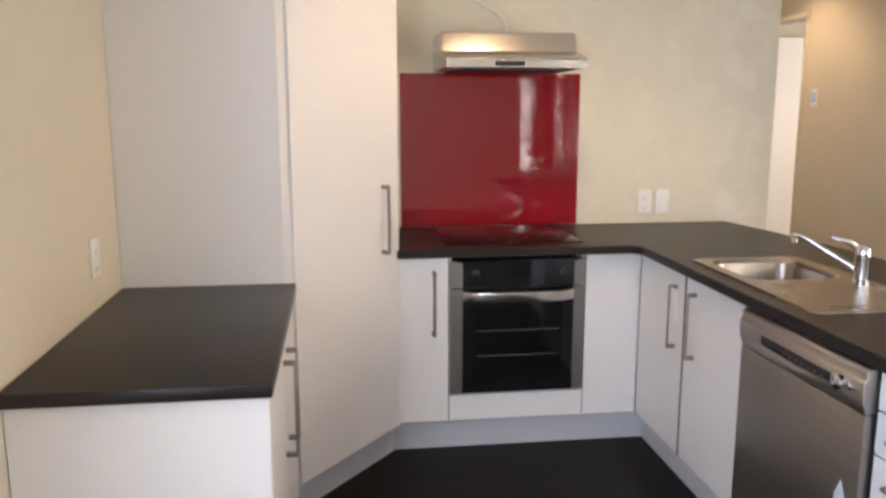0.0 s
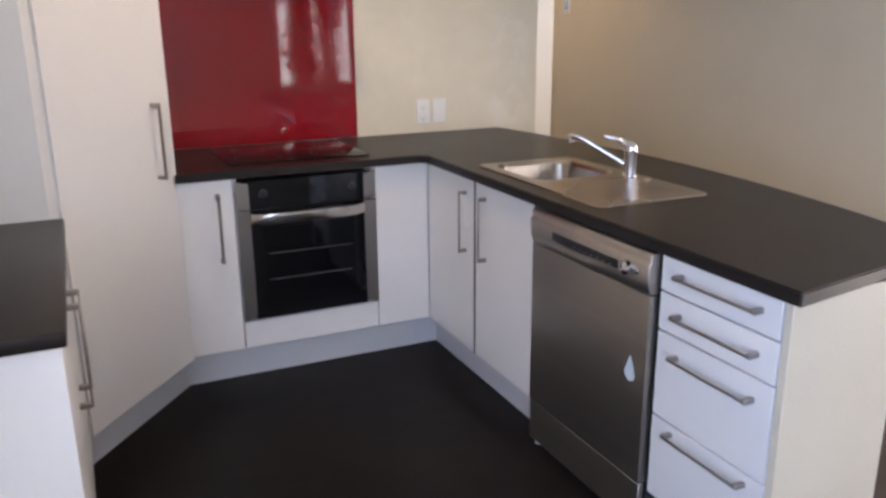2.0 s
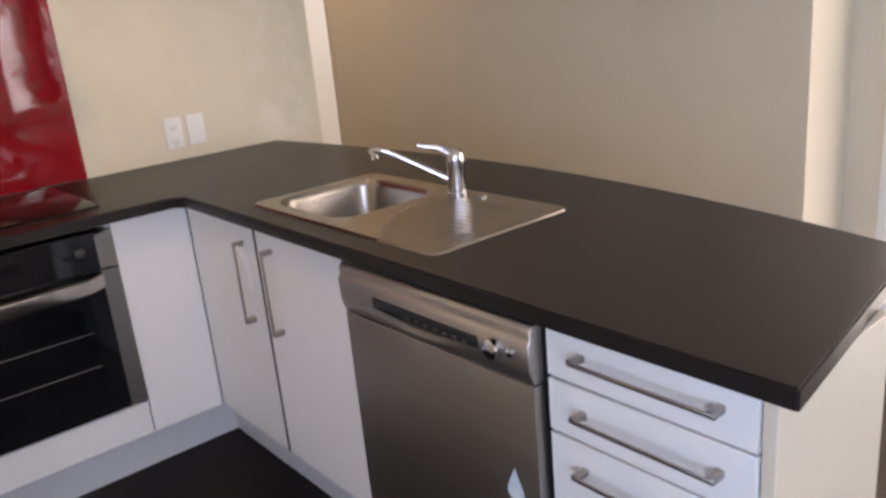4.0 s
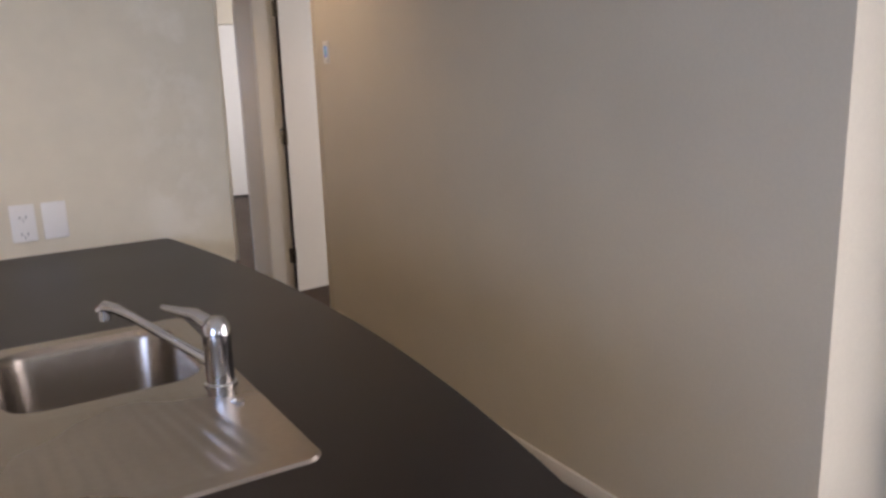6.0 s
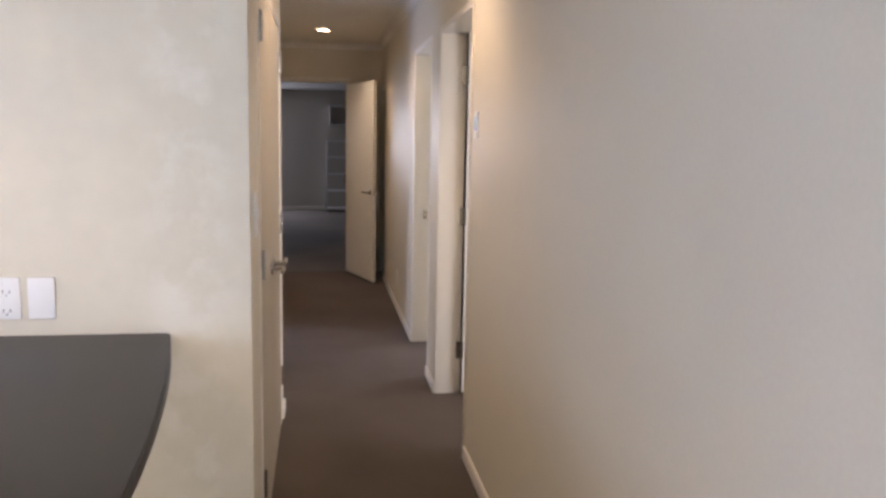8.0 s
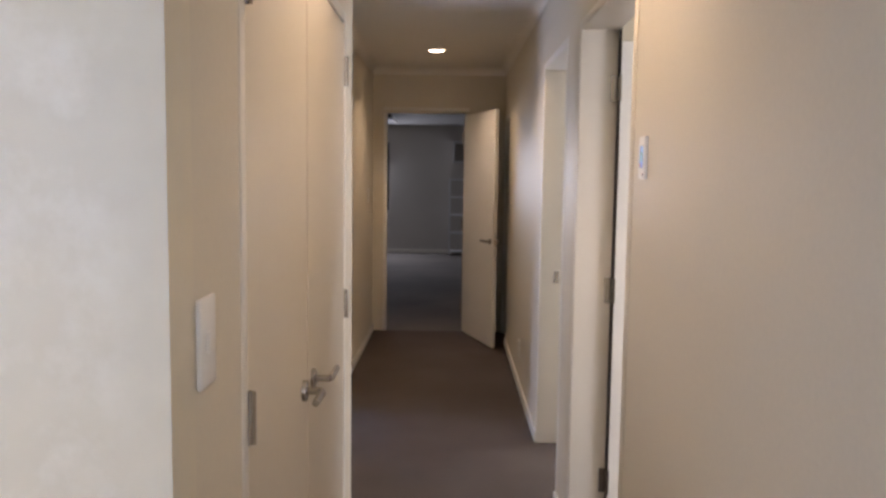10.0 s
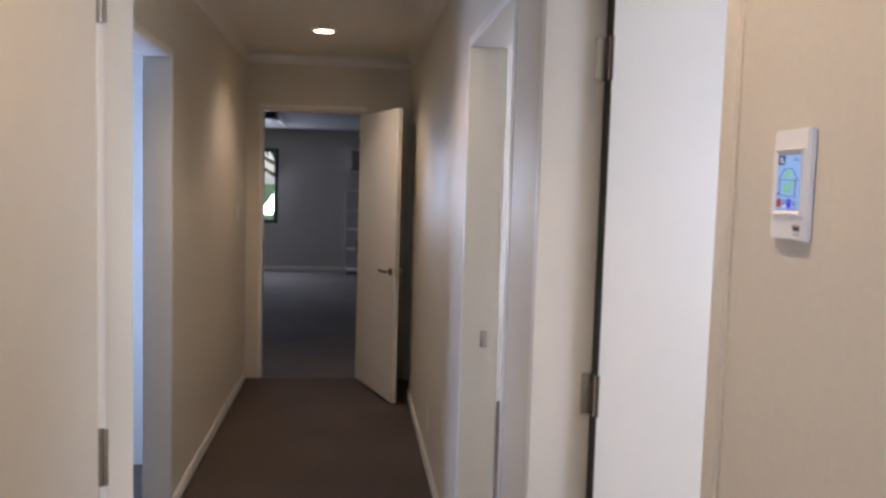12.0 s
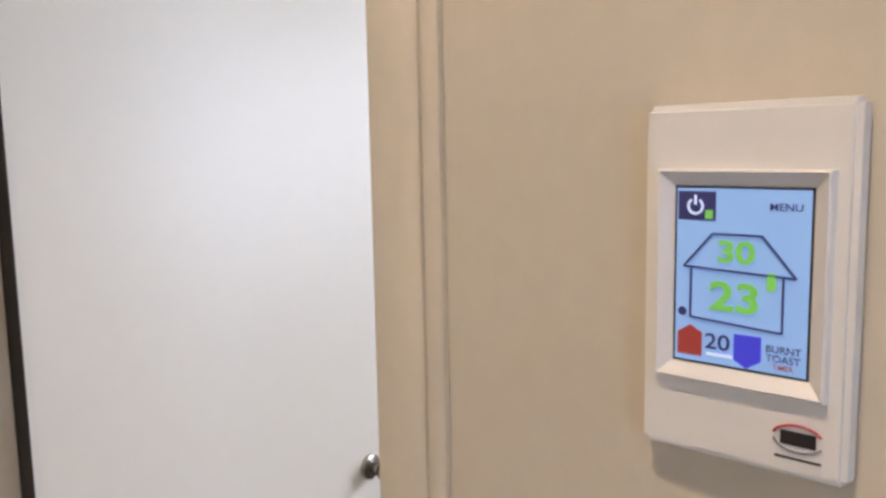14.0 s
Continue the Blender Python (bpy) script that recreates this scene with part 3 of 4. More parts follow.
def socket(name, label, at, normal, w=0.072, h=0.118, kind="double"):
    """A wall plate with its outlets or rocker; built facing -y, then turned."""
    rz = {(0, -1): 0, (1, 0): 90, (-1, 0): -90, (0, 1): 180}[normal]
    ob = new(name)
    ob.matrix_world = pose(*at, 0, 0, rz)
    ORG[ob] = Vector((0, 0, 0))
    tagged(ob, label, {"switch": "switch", "plain": "wall plate"}.get(kind, "power outlet"))
    part("plate", box(bmesh.new(), -w / 2, w / 2, -0.009, -0.0005, -h / 2, h / 2, 0.003, 2), M_PLASTIC, ob)
    if kind == "double":
        for z in (-0.027, 0.027):
            part("rocker", box(bmesh.new(), -0.020, -0.006, -0.012, -0.0085, z + 0.012, z + 0.026, 0.001, 1), M_PLASTIC, ob)
            bm = boxes((-0.010, -0.0075, -0.0094, -0.0088, z - 0.012, z - 0.003), (0.0075, 0.010, -0.0094, -0.0088, z - 0.012, z - 0.003), (-0.001, 0.001, -0.0094, -0.0088, z - 0.022, z - 0.014))
            part("slots", bm, M_BLACKP, ob, "dark outlet slots")
    elif kind == "switch":
        part("rocker", box(bmesh.new(), -0.011, 0.011, -0.013, -0.0085, -0.016, 0.016, 0.0015, 1), M_PLASTIC, ob)
    return ob


socket("power_outlet", "white double power outlet above the worktop", (1.072, 0, 1.014), (0, -1))
socket("blank_plate", "plain white wall plate beside the outlet", (1.163, 0, 1.014), (0, -1), kind="plain")
socket("power_outlet", "white power outlet behind the pantry edge", (-0.188, 0, 1.17), (0, -1), w=0.05)
socket("power_outlet", "white power outlet on the side wall above the bench", (WX, -1.42, 1.05), (1, 0))
ho = socket("power_outlet", "white power outlet with the hood's plug in it", (0.196, 0, 2.075), (0, -1), kind="plain")
part("plug", box(bmesh.new(), -0.016, 0.018, -0.034, -0.0085, -0.022, 0.016, 0.006, 2), M_NICKEL, ho, "grey plug in the outlet")
part("cord", tube(bmesh.new(), [(0.196, -0.022, 2.056), (0.198, -0.014, 2.02), (0.205, -0.008, 1.975), (0.245, -0.007, 1.945), (0.30, -0.007, 1.925), (0.335, -0.008, 1.89), (0.352, -0.012, 1.84), (0.354, -0.02, 1.804)], 0.0035, 8),
     M_PLASTIC, hood, "thin pale power cord")

# peninsula units
sk = thing("sink_cabinet", "white sink cabinet with two tall doors", "cabinet", (1.1, -1.1, 0))
part("body", boxes((FX + 0.02, FX + 0.036, -1.535, -0.63, KZ, UNDER - 0.002), (FX + 0.036, 1.38, -1.535, -1.515, KZ, UNDER - 0.002), (FX + 0.036, 1.38, -0.65, -0.63, KZ, UNDER - 0.002)), M_CARCASS, sk)
# dark strip painting the shade between the two sink doors
part("gap_shade_strip", boxes((FX + 0.0008, FX + 0.02, -1.0675, -1.0545, KZ, UNDER - 0.002)), M_GAPSHADE, sk)
d = face_x(sk, "door", -1.054, -0.614, KZ, UNDER - 0.004)
bar_handle(d, (FX, -0.985, 0.568), (FX, -0.985, 0.805), (-1, 0, 0))
d = face_x(sk, "door", -1.512, -1.068, KZ, UNDER - 0.004)
bar_handle(d, (FX, -1.152, 0.572), (FX, -1.152, 0.810), (-1, 0, 0))
part("kickboard", boxes((0.895, 0.91, -1.535, -0.530, 0, KZ)), M_KICK, sk)

# dishwasher
DX = 0.806
D0, D1 = -2.150, -1.535
dw = thing("dishwasher", "stainless steel dishwasher with a drop sticker", "dishwasher", (1.1, -1.85, 0))
part("body", boxes((DX + 0.03, 1.36, D0 + 0.006, D1 - 0.006, 0.10, UNDER - 0.01)), M_BLACKP, dw)
part("door", box(bmesh.new(), DX, DX + 0.028, D0 + 0.003, D1 - 0.003, 0.172, 0.742, 0.003, 2), M_STEEL_DARK, dw)
bm = bmesh.new()
prof = [(DX + 0.028, 0.862), (DX + 0.004, 0.862), (DX - 0.004, 0.852), (DX - 0.002, 0.835), (DX - 0.010, 0.828), (DX - 0.008, 0.775), (DX + 0.002, 0.745), (DX + 0.028, 0.745)]
A = [bm.verts.new((x, D0 + 0.003, z)) for x, z in prof]
B = [bm.verts.new((x, D1 - 0.003, z)) for x, z in prof]
for k in range(len(prof)):
    bm.faces.new((A[k], A[(k + 1) % len(prof)], B[(k + 1) % len(prof)], B[k]))
bm.faces.new(A)
bm.faces.new(B[::-1])
bmesh.ops.recalc_face_normals(bm, faces=bm.faces)
bmesh.ops.bevel(bm, geom=list(bm.edges), offset=0.0015, segments=1, affect="EDGES")
cp = part("control_panel", bm, M_PANEL, dw, "brushed steel control panel")
part("grip_recess", box(bmesh.new(), DX - 0.0115, DX + 0.001, -2.015, -1.672, 0.785, 0.812, 0.003, 2), M_BLACKP, cp, "black display strip in the panel")
bm = bmesh.new()
n = 14
lo = []
for k in range(n + 1):
    y = -2.02 + 0.36 * k / n
    s = math.sin(math.pi * k / n)
    lo.append([bm.verts.new((DX - 0.0095 - 0.012 * s, y, 0.785)), bm.verts.new((DX - 0.009 - 0.014 * s, y, 0.776 - 0.006 * s)), bm.verts.new((DX - 0.006, y, 0.764 - 0.016 * s))])
for a, b in zip(lo, lo[1:]):
    for k in range(2):
        bm.faces.new((a[k], a[k + 1], b[k + 1], b[k]))
part("grip", bm, M_PANEL, cp, "bowed steel grip lip")
bm = tube(bmesh.new(), [(DX - 0.008, -2.062, 0.803), (DX - 0.026, -2.062, 0.803), (DX - 0.030, -2.062, 0.803)], [0.023, 0.020, 0.014], 24)
part("knob", bm, M_CHROME, cp, "chrome programme knob")
bm = tube(bmesh.new(), [(DX - 0.008, -2.105, 0.806), (DX - 0.017, -2.105, 0.806), (DX - 0.019, -2.105, 0.806)], [0.010, 0.009, 0.006], 16)
part("button", bm, M_CHROME, cp, "small chrome button")
for k in range(7):
    part("key", box(bmesh.new(), DX - 0.0135, DX - 0.011, -1.985 + 0.03 * k, -1.972 + 0.03 * k, 0.789, 0.793, 0.0008, 1), M_NICKEL, cp)
part("toe_panel", box(bmesh.new(), DX + 0.004, DX + 0.022, D0 + 0.003, D1 - 0.003, 0.022, 0.168, 0.002, 1), M_STEEL_DARK, dw)
for fy in (D1 - 0.03, D0 + 0.03):
    part("foot", lathe(bmesh.new(), [(0.016, 0.0), (0.016, 0.012), (0.008, 0.014), (0.008, 0.1)], (DX + 0.03, fy, 0.0), 12), M_PLASTIC, dw, "white levelling foot")
st = bmesh.new()
_o = []
for k in range(28):
    a = 2 * math.pi * k / 28
    r = 0.024
    y, z = r * math.sin(a), -r * math.cos(a)
    if z > 0:
        y *= max(0.0, 1 - z / 0.024) ** 0.75
        z = z * 2.4
    _o.append(st.verts.new((DX - 0.0012, -2.082 + y, 0.495 + z)))
st.faces.new(_o)
bmesh.ops.recalc_face_normals(st, faces=st.faces)
_s = part("sticker", st, M_STICK, dw, "pale blue drop-shaped sticker")
for k, w in enumerate((0.020, 0.016, 0.022)):
    part("print_bar", boxes((DX - 0.0018, DX - 0.0013, -2.082 - w / 2, -2.082 + w / 2, 0.497 - 0.007 * k, 0.500 - 0.007 * k)), M_ALU, _s)

# drawers
dr = thing("drawer_cabinet", "white four drawer cabinet at the peninsula's end", "cabinet", (1.1, -2.36, 0))
part("body", boxes((FX + 0.02, 1.17, -2.564, -2.160, KZ, UNDER - 0.002)), M_CARCASS, dr)
for z0, z1, hz in ((0.765, UNDER - 0.004, 0.822), (0.655, 0.762, 0.713), (0.402, 0.652, 0.598), (KZ, 0.399, 0.372)):
    f = face_x(dr, "drawer", -2.564, -2.158, z0, z1)
    bar_handle(f, (FX, -2.505, hz), (FX, -2.240, hz), (-1, 0, 0))
part("kickboard", boxes((0.895, 0.91, -2.566, -2.158, 0, KZ)), M_KICK, dr)
solo("end_panel", box(bmesh.new(), FX + 0.0015, 1.195, -2.590, -2.567, 0.0, UNDER - 0.001, 0.0015, 1), M_WALL, "cream painted panel closing the peninsula's end", "panel")
solo("back_panel", boxes((1.365, 1.385, -2.152, -0.003, 0.0, UNDER - 0.001), (1.175, 1.195, -2.566, -2.152, 0.0, UNDER - 0.001), (1.195, 1.365, -2.152, -2.132, 0.0, UNDER - 0.001)), M_WALL, "cream painted panel behind the peninsula", "panel")

# the L-shaped worktop with a bowed breakfast bar and a cut-out for the sink
SX0, SX1, SY0, SY1 = 0.872, 1.310, -1.810, -0.986


def bar_x(y):
    return 1.625 - (0.083 if y > -1.2 else 0.108) * (y + 1.2) ** 2


outline = [(-0.221, -0.001), (-0.221, -0.650), (0.772, -0.650), (0.802, -0.682), (0.800, -2.628), (0.804, -2.632)]
outline += [(1.43, -2.535)] + [(bar_x(-2.50 + 2.499 * k / 24), -2.50 + 2.499 * k / 24) for k in range(25)]
bm = bmesh.new()
vs = [bm.verts.new((x, y, TOPZ)) for x, y in outline]
es = [bm.edges.new((vs[i], vs[(i + 1) % len(vs)])) for i in range(len(vs))]
hole = [(SX0 + 0.02, SY0 + 0.02), (SX1 - 0.02, SY0 + 0.02), (SX1 - 0.02, SY1 - 0.02), (SX0 + 0.02, SY1 - 0.02)]
hv = [bm.verts.new((x, y, TOPZ)) for x, y in hole]
es += [bm.edges.new((hv[i], hv[(i + 1) % 4])) for i in range(4)]
bmesh.ops.triangle_fill(bm, edges=es, use_beauty=True, use_dissolve=False)
top_faces = list(bm.faces)
ex = bmesh.ops.extrude_face_region(bm, geom=top_faces)
for v in (e for e in ex["geom"] if isinstance(e, bmesh.types.BMVert)):
    v.co.z -= 0.033
bmesh.ops.recalc_face_normals(bm, faces=bm.faces)
rim = [e for e in bm.edges if all(abs(v.co.z - TOPZ) < 1e-5 for v in e.verts) and any(abs(f.normal.z) < 0.5 for f in e.link_faces)]
bmesh.ops.bevel(bm, geom=rim, offset=0.004, segments=2, affect="EDGES")
solo("worktop", bm, M_TOP, "dark brown-black laminate worktop with a bowed bar", "worktop")


def rounded(x0, x1, y0, y1, r, n=6):
    out = []
    for cx, cy, a0 in ((x1 - r, y1 - r, 0), (x0 + r, y1 - r, 90), (x0 + r, y0 + r, 180), (x1 - r, y0 + r, 270)):
        for k in range(n + 1):
            a = radians(a0 + 90 * k / n)
            out.append((cx + r * math.cos(a), cy + r * math.sin(a)))
    return out


# sink
sink = thing("kitchen_sink", "stainless steel sink with one bowl and a ribbed drainer", "sink", (1.09, -1.4, TOPZ))
SZ = TOPZ + 0.006
bm = bmesh.new()
outer = [bm.verts.new((x, y, SZ)) for x, y in rounded(SX0 + 0.004, SX1 - 0.004, SY0 + 0.004, SY1 - 0.004, 0.028)]
BX0, BX1, BY0, BY1 = SX0 + 0.045, SX1 - 0.050, -1.390, SY1 - 0.040
bowl = [bm.verts.new((x, y, SZ)) for x, y in rounded(BX0, BX1, BY0, BY1, 0.070)]
GX0, GX1, GY0, GY1 = SX0 + 0.045, SX1 - 0.055, SY0 + 0.035, -1.432
drain = [bm.verts.new((x, y, SZ)) for x, y in ((GX0, GY0), (GX1, GY0), (GX1 - 0.055, GY1), (GX0, GY1))]
loops = []
for lp in (outer, bowl, drain):
    loops += [bm.edges.new((lp[i], lp[(i + 1) % len(lp)])) for i in range(len(lp))]
bmesh.ops.triangle_fill(bm, edges=loops, use_beauty=True, use_dissolve=False)
skirt = [bm.verts.new((x, y, TOPZ + 0.0008)) for x, y in rounded(SX0, SX1, SY0, SY1, 0.032)]
for i in range(len(outer)):
    j = (i + 1) % len(outer)
    bm.faces.new((outer[i], outer[j], skirt[j], skirt[i]))
prev = bowl
for inset, dz, r in ((0.006, -0.006, 0.066), (0.010, -0.02, 0.066), (0.016, -0.125, 0.064), (0.030, -0.152, 0.060), (0.060, -0.160, 0.045)):
    cur = [bm.verts.new((x, y, SZ + dz)) for x, y in rounded(BX0 + inset, BX1 - inset, BY0 + inset, BY1 - inset, r)]
    for i in range(len(cur)):
        j = (i + 1) % len(cur)
        bm.faces.new((prev[i], prev[j], cur[j], cur[i]))
    prev = cur
bm.faces.new(prev)
bmesh.ops.recalc_face_normals(bm, faces=bm.faces)
part("basin", bm, M_SINK, sink)
bm = bmesh.new()
NX, NY = 84, 6
grid = []
for j in range(NY + 1):
    y = GY0 + (GY1 - GY0) * j / NY
    xe = GX1 - 0.055 * j / NY
    row = []
    for i in range(NX + 1):
        u = i / NX
        edge = min(1.0, 8 * min(u, 1 - u))
        rib = 0.0014 * (0.5 + 0.5 * math.cos(2 * math.pi * u * 12)) * (0.0 if j in (0, NY) else 1.0)
        dep = 0.0 if j in (0, NY) or i in (0, NX) else -0.0045 * edge
        row.append(bm.verts.new((GX0 + (xe - GX0) * u, y, SZ + dep + rib * edge)))
    grid.append(row)
for j in range(NY):
    for i in range(NX):
        bm.faces.new((grid[j][i], grid[j][i + 1], grid[j + 1][i + 1], grid[j + 1][i]))
part("drainer", bm, M_SINK, sink, "ribbed steel drainer")
part("waste", lathe(bmesh.new(), [(0.038, 0.0), (0.038, 0.003), (0.030, 0.003), (0.012, 0.0015), (0.004, 0.0015)], ((BX0 + BX1) / 2, (BY0 + BY1) / 2, SZ - 0.1598), 24), M_CHROME, sink, "chrome basin waste")
part("tap_hole_plug", lathe(bmesh.new(), [(0.012, 0.0), (0.012, 0.002), (0.006, 0.004), (0.002, 0.004)], (1.262, -1.545, SZ), 16), M_CHROME, sink)

# mixer tap
TX, TY = 1.262, -1.447
tap = thing("mixer_tap", "chrome single lever mixer tap with a swung spout", "tap", (TX, TY, SZ))
part("body", lathe(bmesh.new(), [(0.029, 0.0), (0.029, 0.004), (0.0245, 0.007), (0.0245, 0.075), (0.0255, 0.077), (0.0255, 0.100), (0.023, 0.113), (0.016, 0.122), (0.006, 0.126)], (TX, TY, SZ), 28), M_CHROME, tap)
bm = tube(bmesh.new(), [(TX - 0.008, TY + 0.010, SZ + 0.108), (TX - 0.028, TY + 0.028, SZ + 0.128), (TX - 0.05, TY + 0.045, SZ + 0.133), (TX - 0.075, TY + 0.064, SZ + 0.141)], [0.016, 0.012, 0.009, 0.006], 12)
part("lever", bm, M_CHROME, tap, "chrome lever")
bm = tube(bmesh.new(), [(TX - 0.010, TY + 0.010, SZ + 0.038), (TX - 0.05, TY + 0.05, SZ + 0.068), (TX - 0.115, TY + 0.11, SZ + 0.118), (TX - 0.14, TY + 0.134, SZ + 0.133), (TX - 0.155, TY + 0.150, SZ + 0.136), (TX - 0.163, TY + 0.158, SZ + 0.128)], [0.011, 0.0092, 0.0082, 0.0098, 0.0115, 0.0105], 14)
sp = part("spout", bm, M_CHROME, tap, "slim rising chrome spout")
part("aerator", tube(bmesh.new(), [(TX - 0.157, TY + 0.151, SZ + 0.130), (TX - 0.157, TY + 0.151, SZ + 0.112)], 0.0115, 16), M_CHROME, sp)

# a pale child-lock strap hanging at the first sink door's handle
strap = solo("child_lock_strap", tube(bmesh.new(), [(FX - 0.030, -1.000, 0.805), (FX - 0.016, -1.016, 0.790), (FX - 0.010, -1.022, 0.75), (FX - 0.010, -1.022, 0.70), (FX - 0.012, -1.018, 0.675), (FX - 0.014, -1.012, 0.69), (FX - 0.014, -1.011, 0.75), (FX - 0.024, -1.002, 0.795)], 0.0035, 8),
             M_PLASTIC, "pale plastic child lock strap hooked over the handle", "strap")

# ---- hall ----


def hinge(parent, x, y, z, sx=1, h=0.10):
    """A steel butt hinge: a knuckle and two leaves on the faces that meet at x, y."""
    bm = tube(bmesh.new(), [(x, y, z - h / 2), (x, y, z + h / 2)], 0.0065, 10)
    box(bm, x - 0.001, x + 0.001, y - 0.028, y + 0.028, z - h / 2, z + h / 2)
    return part("hinge", bm, M_HINGE, parent, "steel butt hinge")


def lever_handle(parent, x, z, side, toward):
    """A rose and lever on a leaf that runs along its own x; side is the face (-1 or 1) and toward the lever's way along x."""
    y = side * 0.0175
    bm = tube(bmesh.new(), [(x, y, z), (x, y + side * 0.009, z), (x, y + side * 0.011, z)], [0.027, 0.026, 0.022], 24)
    tube(bm, [(x, y + side * 0.008, z), (x, y + side * 0.048, z)], 0.0095, 12)
    tube(bm, [(x, y + side * 0.046, z), (x + toward * 0.02, y + side * 0.050, z), (x + toward * 0.115, y + side * 0.050, z + 0.001)], [0.0095, 0.010, 0.0085], 12)
    return part("door_handle", bm, M_HINGE, parent, "steel lever handle on a round rose")


def round_knob(parent, x, z, side, toward):
    """A small turned knob on a round rose."""
    y = side * 0.0175
    bm = tube(bmesh.new(), [(x, y, z), (x, y + side * 0.008, z), (x, y + side * 0.010, z)], [0.028, 0.027, 0.023], 24)
    tube(bm, [(x, y + side * d, z) for d in (0.008, 0.030, 0.036, 0.048, 0.056, 0.058)], [0.010, 0.010, 0.020, 0.025, 0.019, 0.010], 24)
    return part("door_handle", bm, M_HINGE, parent, "steel round knob on a rose")


def door(name, label, hx, hy, rz, width, height, handle_z=1.03, gap=0.012, faces=(-1, 1), hinges=(0.23, 1.02, 1.82), knuckle=0, paint=None, knob=False):
    """A flush leaf that hangs from a hinge line at hx, hy and runs along its own x, turned by rz."""
    ob = thing(name, label, "door", (hx, hy, gap), rz or 0.0001)
    leaf = part("leaf", box(bmesh.new(), 0.003, width, -0.0175, 0.0175, 0.0, height, 0.002, 1), paint or M_DOOR, ob)
    for s in faces:
        (round_knob if knob else lever_handle)(ob, width - 0.062, handle_z, s, -1)
    part("latch", box(bmesh.new(), width - 0.0005, width + 0.0015, -0.012, 0.012, handle_z - 0.03, handle_z + 0.03, 0.0005, 1), M_STEEL, ob, "steel latch plate")
    for z in hinges:
        bm = tube(bmesh.new(), [(0.0, knuckle * 0.0205, z - 0.05), (0.0, knuckle * 0.0205, z + 0.05)], 0.0065, 10)
        box(bm, -0.002, 0.002, min(0, knuckle * 0.0205) - 0.012, max(0, knuckle * 0.0205) + 0.012, z - 0.05, z + 0.05)
        part("hinge", bm, M_HINGE, ob, "steel butt hinge")
    return ob


# bedroom door, swung fully open into the room
door("bedroom_door", "white flush door standing open into the bedroom", RX + 0.146, 2.122, 8, 0.79, 2.00, 0.885, knuckle=-1, hinges=(0.25, 1.03, 1.82), knob=True)
# steel hinge leaves on the jamb beside it
for _z in (0.25, 1.03, 1.82):
    solo("hinge_leaf", boxes((RX + 0.118, RX + 0.147, 2.1215, 2.1255, _z - 0.038, _z + 0.062)), M_HINGE, "steel hinge leaf screwed to the white jamb", "hinge", group="jamb hinges")
# a dark strip that paints in the shade between jamb and leaf
solo("trim_rebate_shade", boxes((RX + 0.1445, RX + 0.1465, 2.085, 2.15, 0, HEAD)), M_GAPSHADE, "dark strip painting in the shade behind the open door", "trim", "structure")

# hall end door, swung into the hall
_dx, _dy = 2.478 - 2.232, 5.735 - 6.49
door("hall_end_door", "white flush door standing open into the hall", 2.232, 6.500, math.degrees(math.atan2(_dy, _dx)), 0.80, 2.03, 0.912, knuckle=-1)

# study door seen across the room
door("study_closet_door", "white closed door with a lever handle", 4.06, 6.640, 180, 0.76, 1.98, 1.0)

# cupboard doors in the hall, closed
cup = [("cupboard_door", 0.390, 90, 0.612), ("cupboard_door", 1.700, -90, 0.698)]
for nm, hy, rz, w in cup:
    s = 1 if rz > 0 else -1
    door(nm, "cream flush double cupboard door, closed, with a lever", HX - 0.016, hy, rz, w - 0.0015, 1.975, 0.93, faces=(-s,), knuckle=-s * 1.0, hinges=(0.25, 1.03, 1.82), paint=M_CUPDOOR)
# dark sheet in place of the cupboard's shaded inside
solo("trim_cupboard_shade", boxes((HX - 0.075, HX - 0.04, 0.39, 1.70, 0.0, 2.0)), M_GAPSHADE, "dark sheet painting in the shade behind the cupboard doors", "trim", "structure")

# brown strip filling the joint, so its shade is painted as a line
solo("trim_meeting_shade", boxes((HX - 0.03, HX + 0.0016, 1.0012, 1.0026, 0.012, 1.985)), M_JOINTSHADE, "dark strip painting in the shaded joint between the cupboard doors", "trim", "structure")
socket("light_switch", "white light switch plate on the hall corner", (HX, 0.140, 1.237), (1, 0), kind="switch", w=0.074, h=0.135)
socket("power_outlet", "white power outlet low on the hall wall", (RX, 4.50, 0.28), (-1, 0))
socket("light_switch", "white light switch beside the far doorway", (LX, 6.05, 1.30), (1, 0), kind="switch")

# strike plate on the study jamb
solo("strike_plate", boxes((RX + 0.072, RX + 0.100, 3.332, 3.3365, 0.905, 0.970), bev=0.001), M_HINGE, "small steel strike plate on the jamb", "strike plate")
solo("strike_plate_end", boxes((1.491, 1.494, 6.54, 6.575, 0.98, 1.06), bev=0.001), M_STEEL, "small steel strike plate at the hall end", "strike plate")

# ventilation controller on the wall, wall plate size, with a lit screen
CY, CZ = 1.040, 1.5400
ctl = thing("ventilation_controller", "white wall controller with a lit colour touch screen", "thermostat", (RX, CY, CZ), -90)
PW, PH, PT = 0.0645, 0.1105, 0.009
bm = box(bmesh.new(), -PW / 2, PW / 2, -PT, -0.0005, -PH / 2, PH / 2)
for v in bm.verts:
    if v.co.y < -0.006:
        v.co.x *= 0.975
        v.co.z *= 0.985
bmesh.ops.bevel(bm, geom=list(bm.edges), offset=0.0018, segments=2, affect="EDGES")
plate = part("plate", bm, M_PLASTIC, ctl)
SW, SH, SC = 0.0415, 0.0552, 0.0025
bm = bmesh.new()
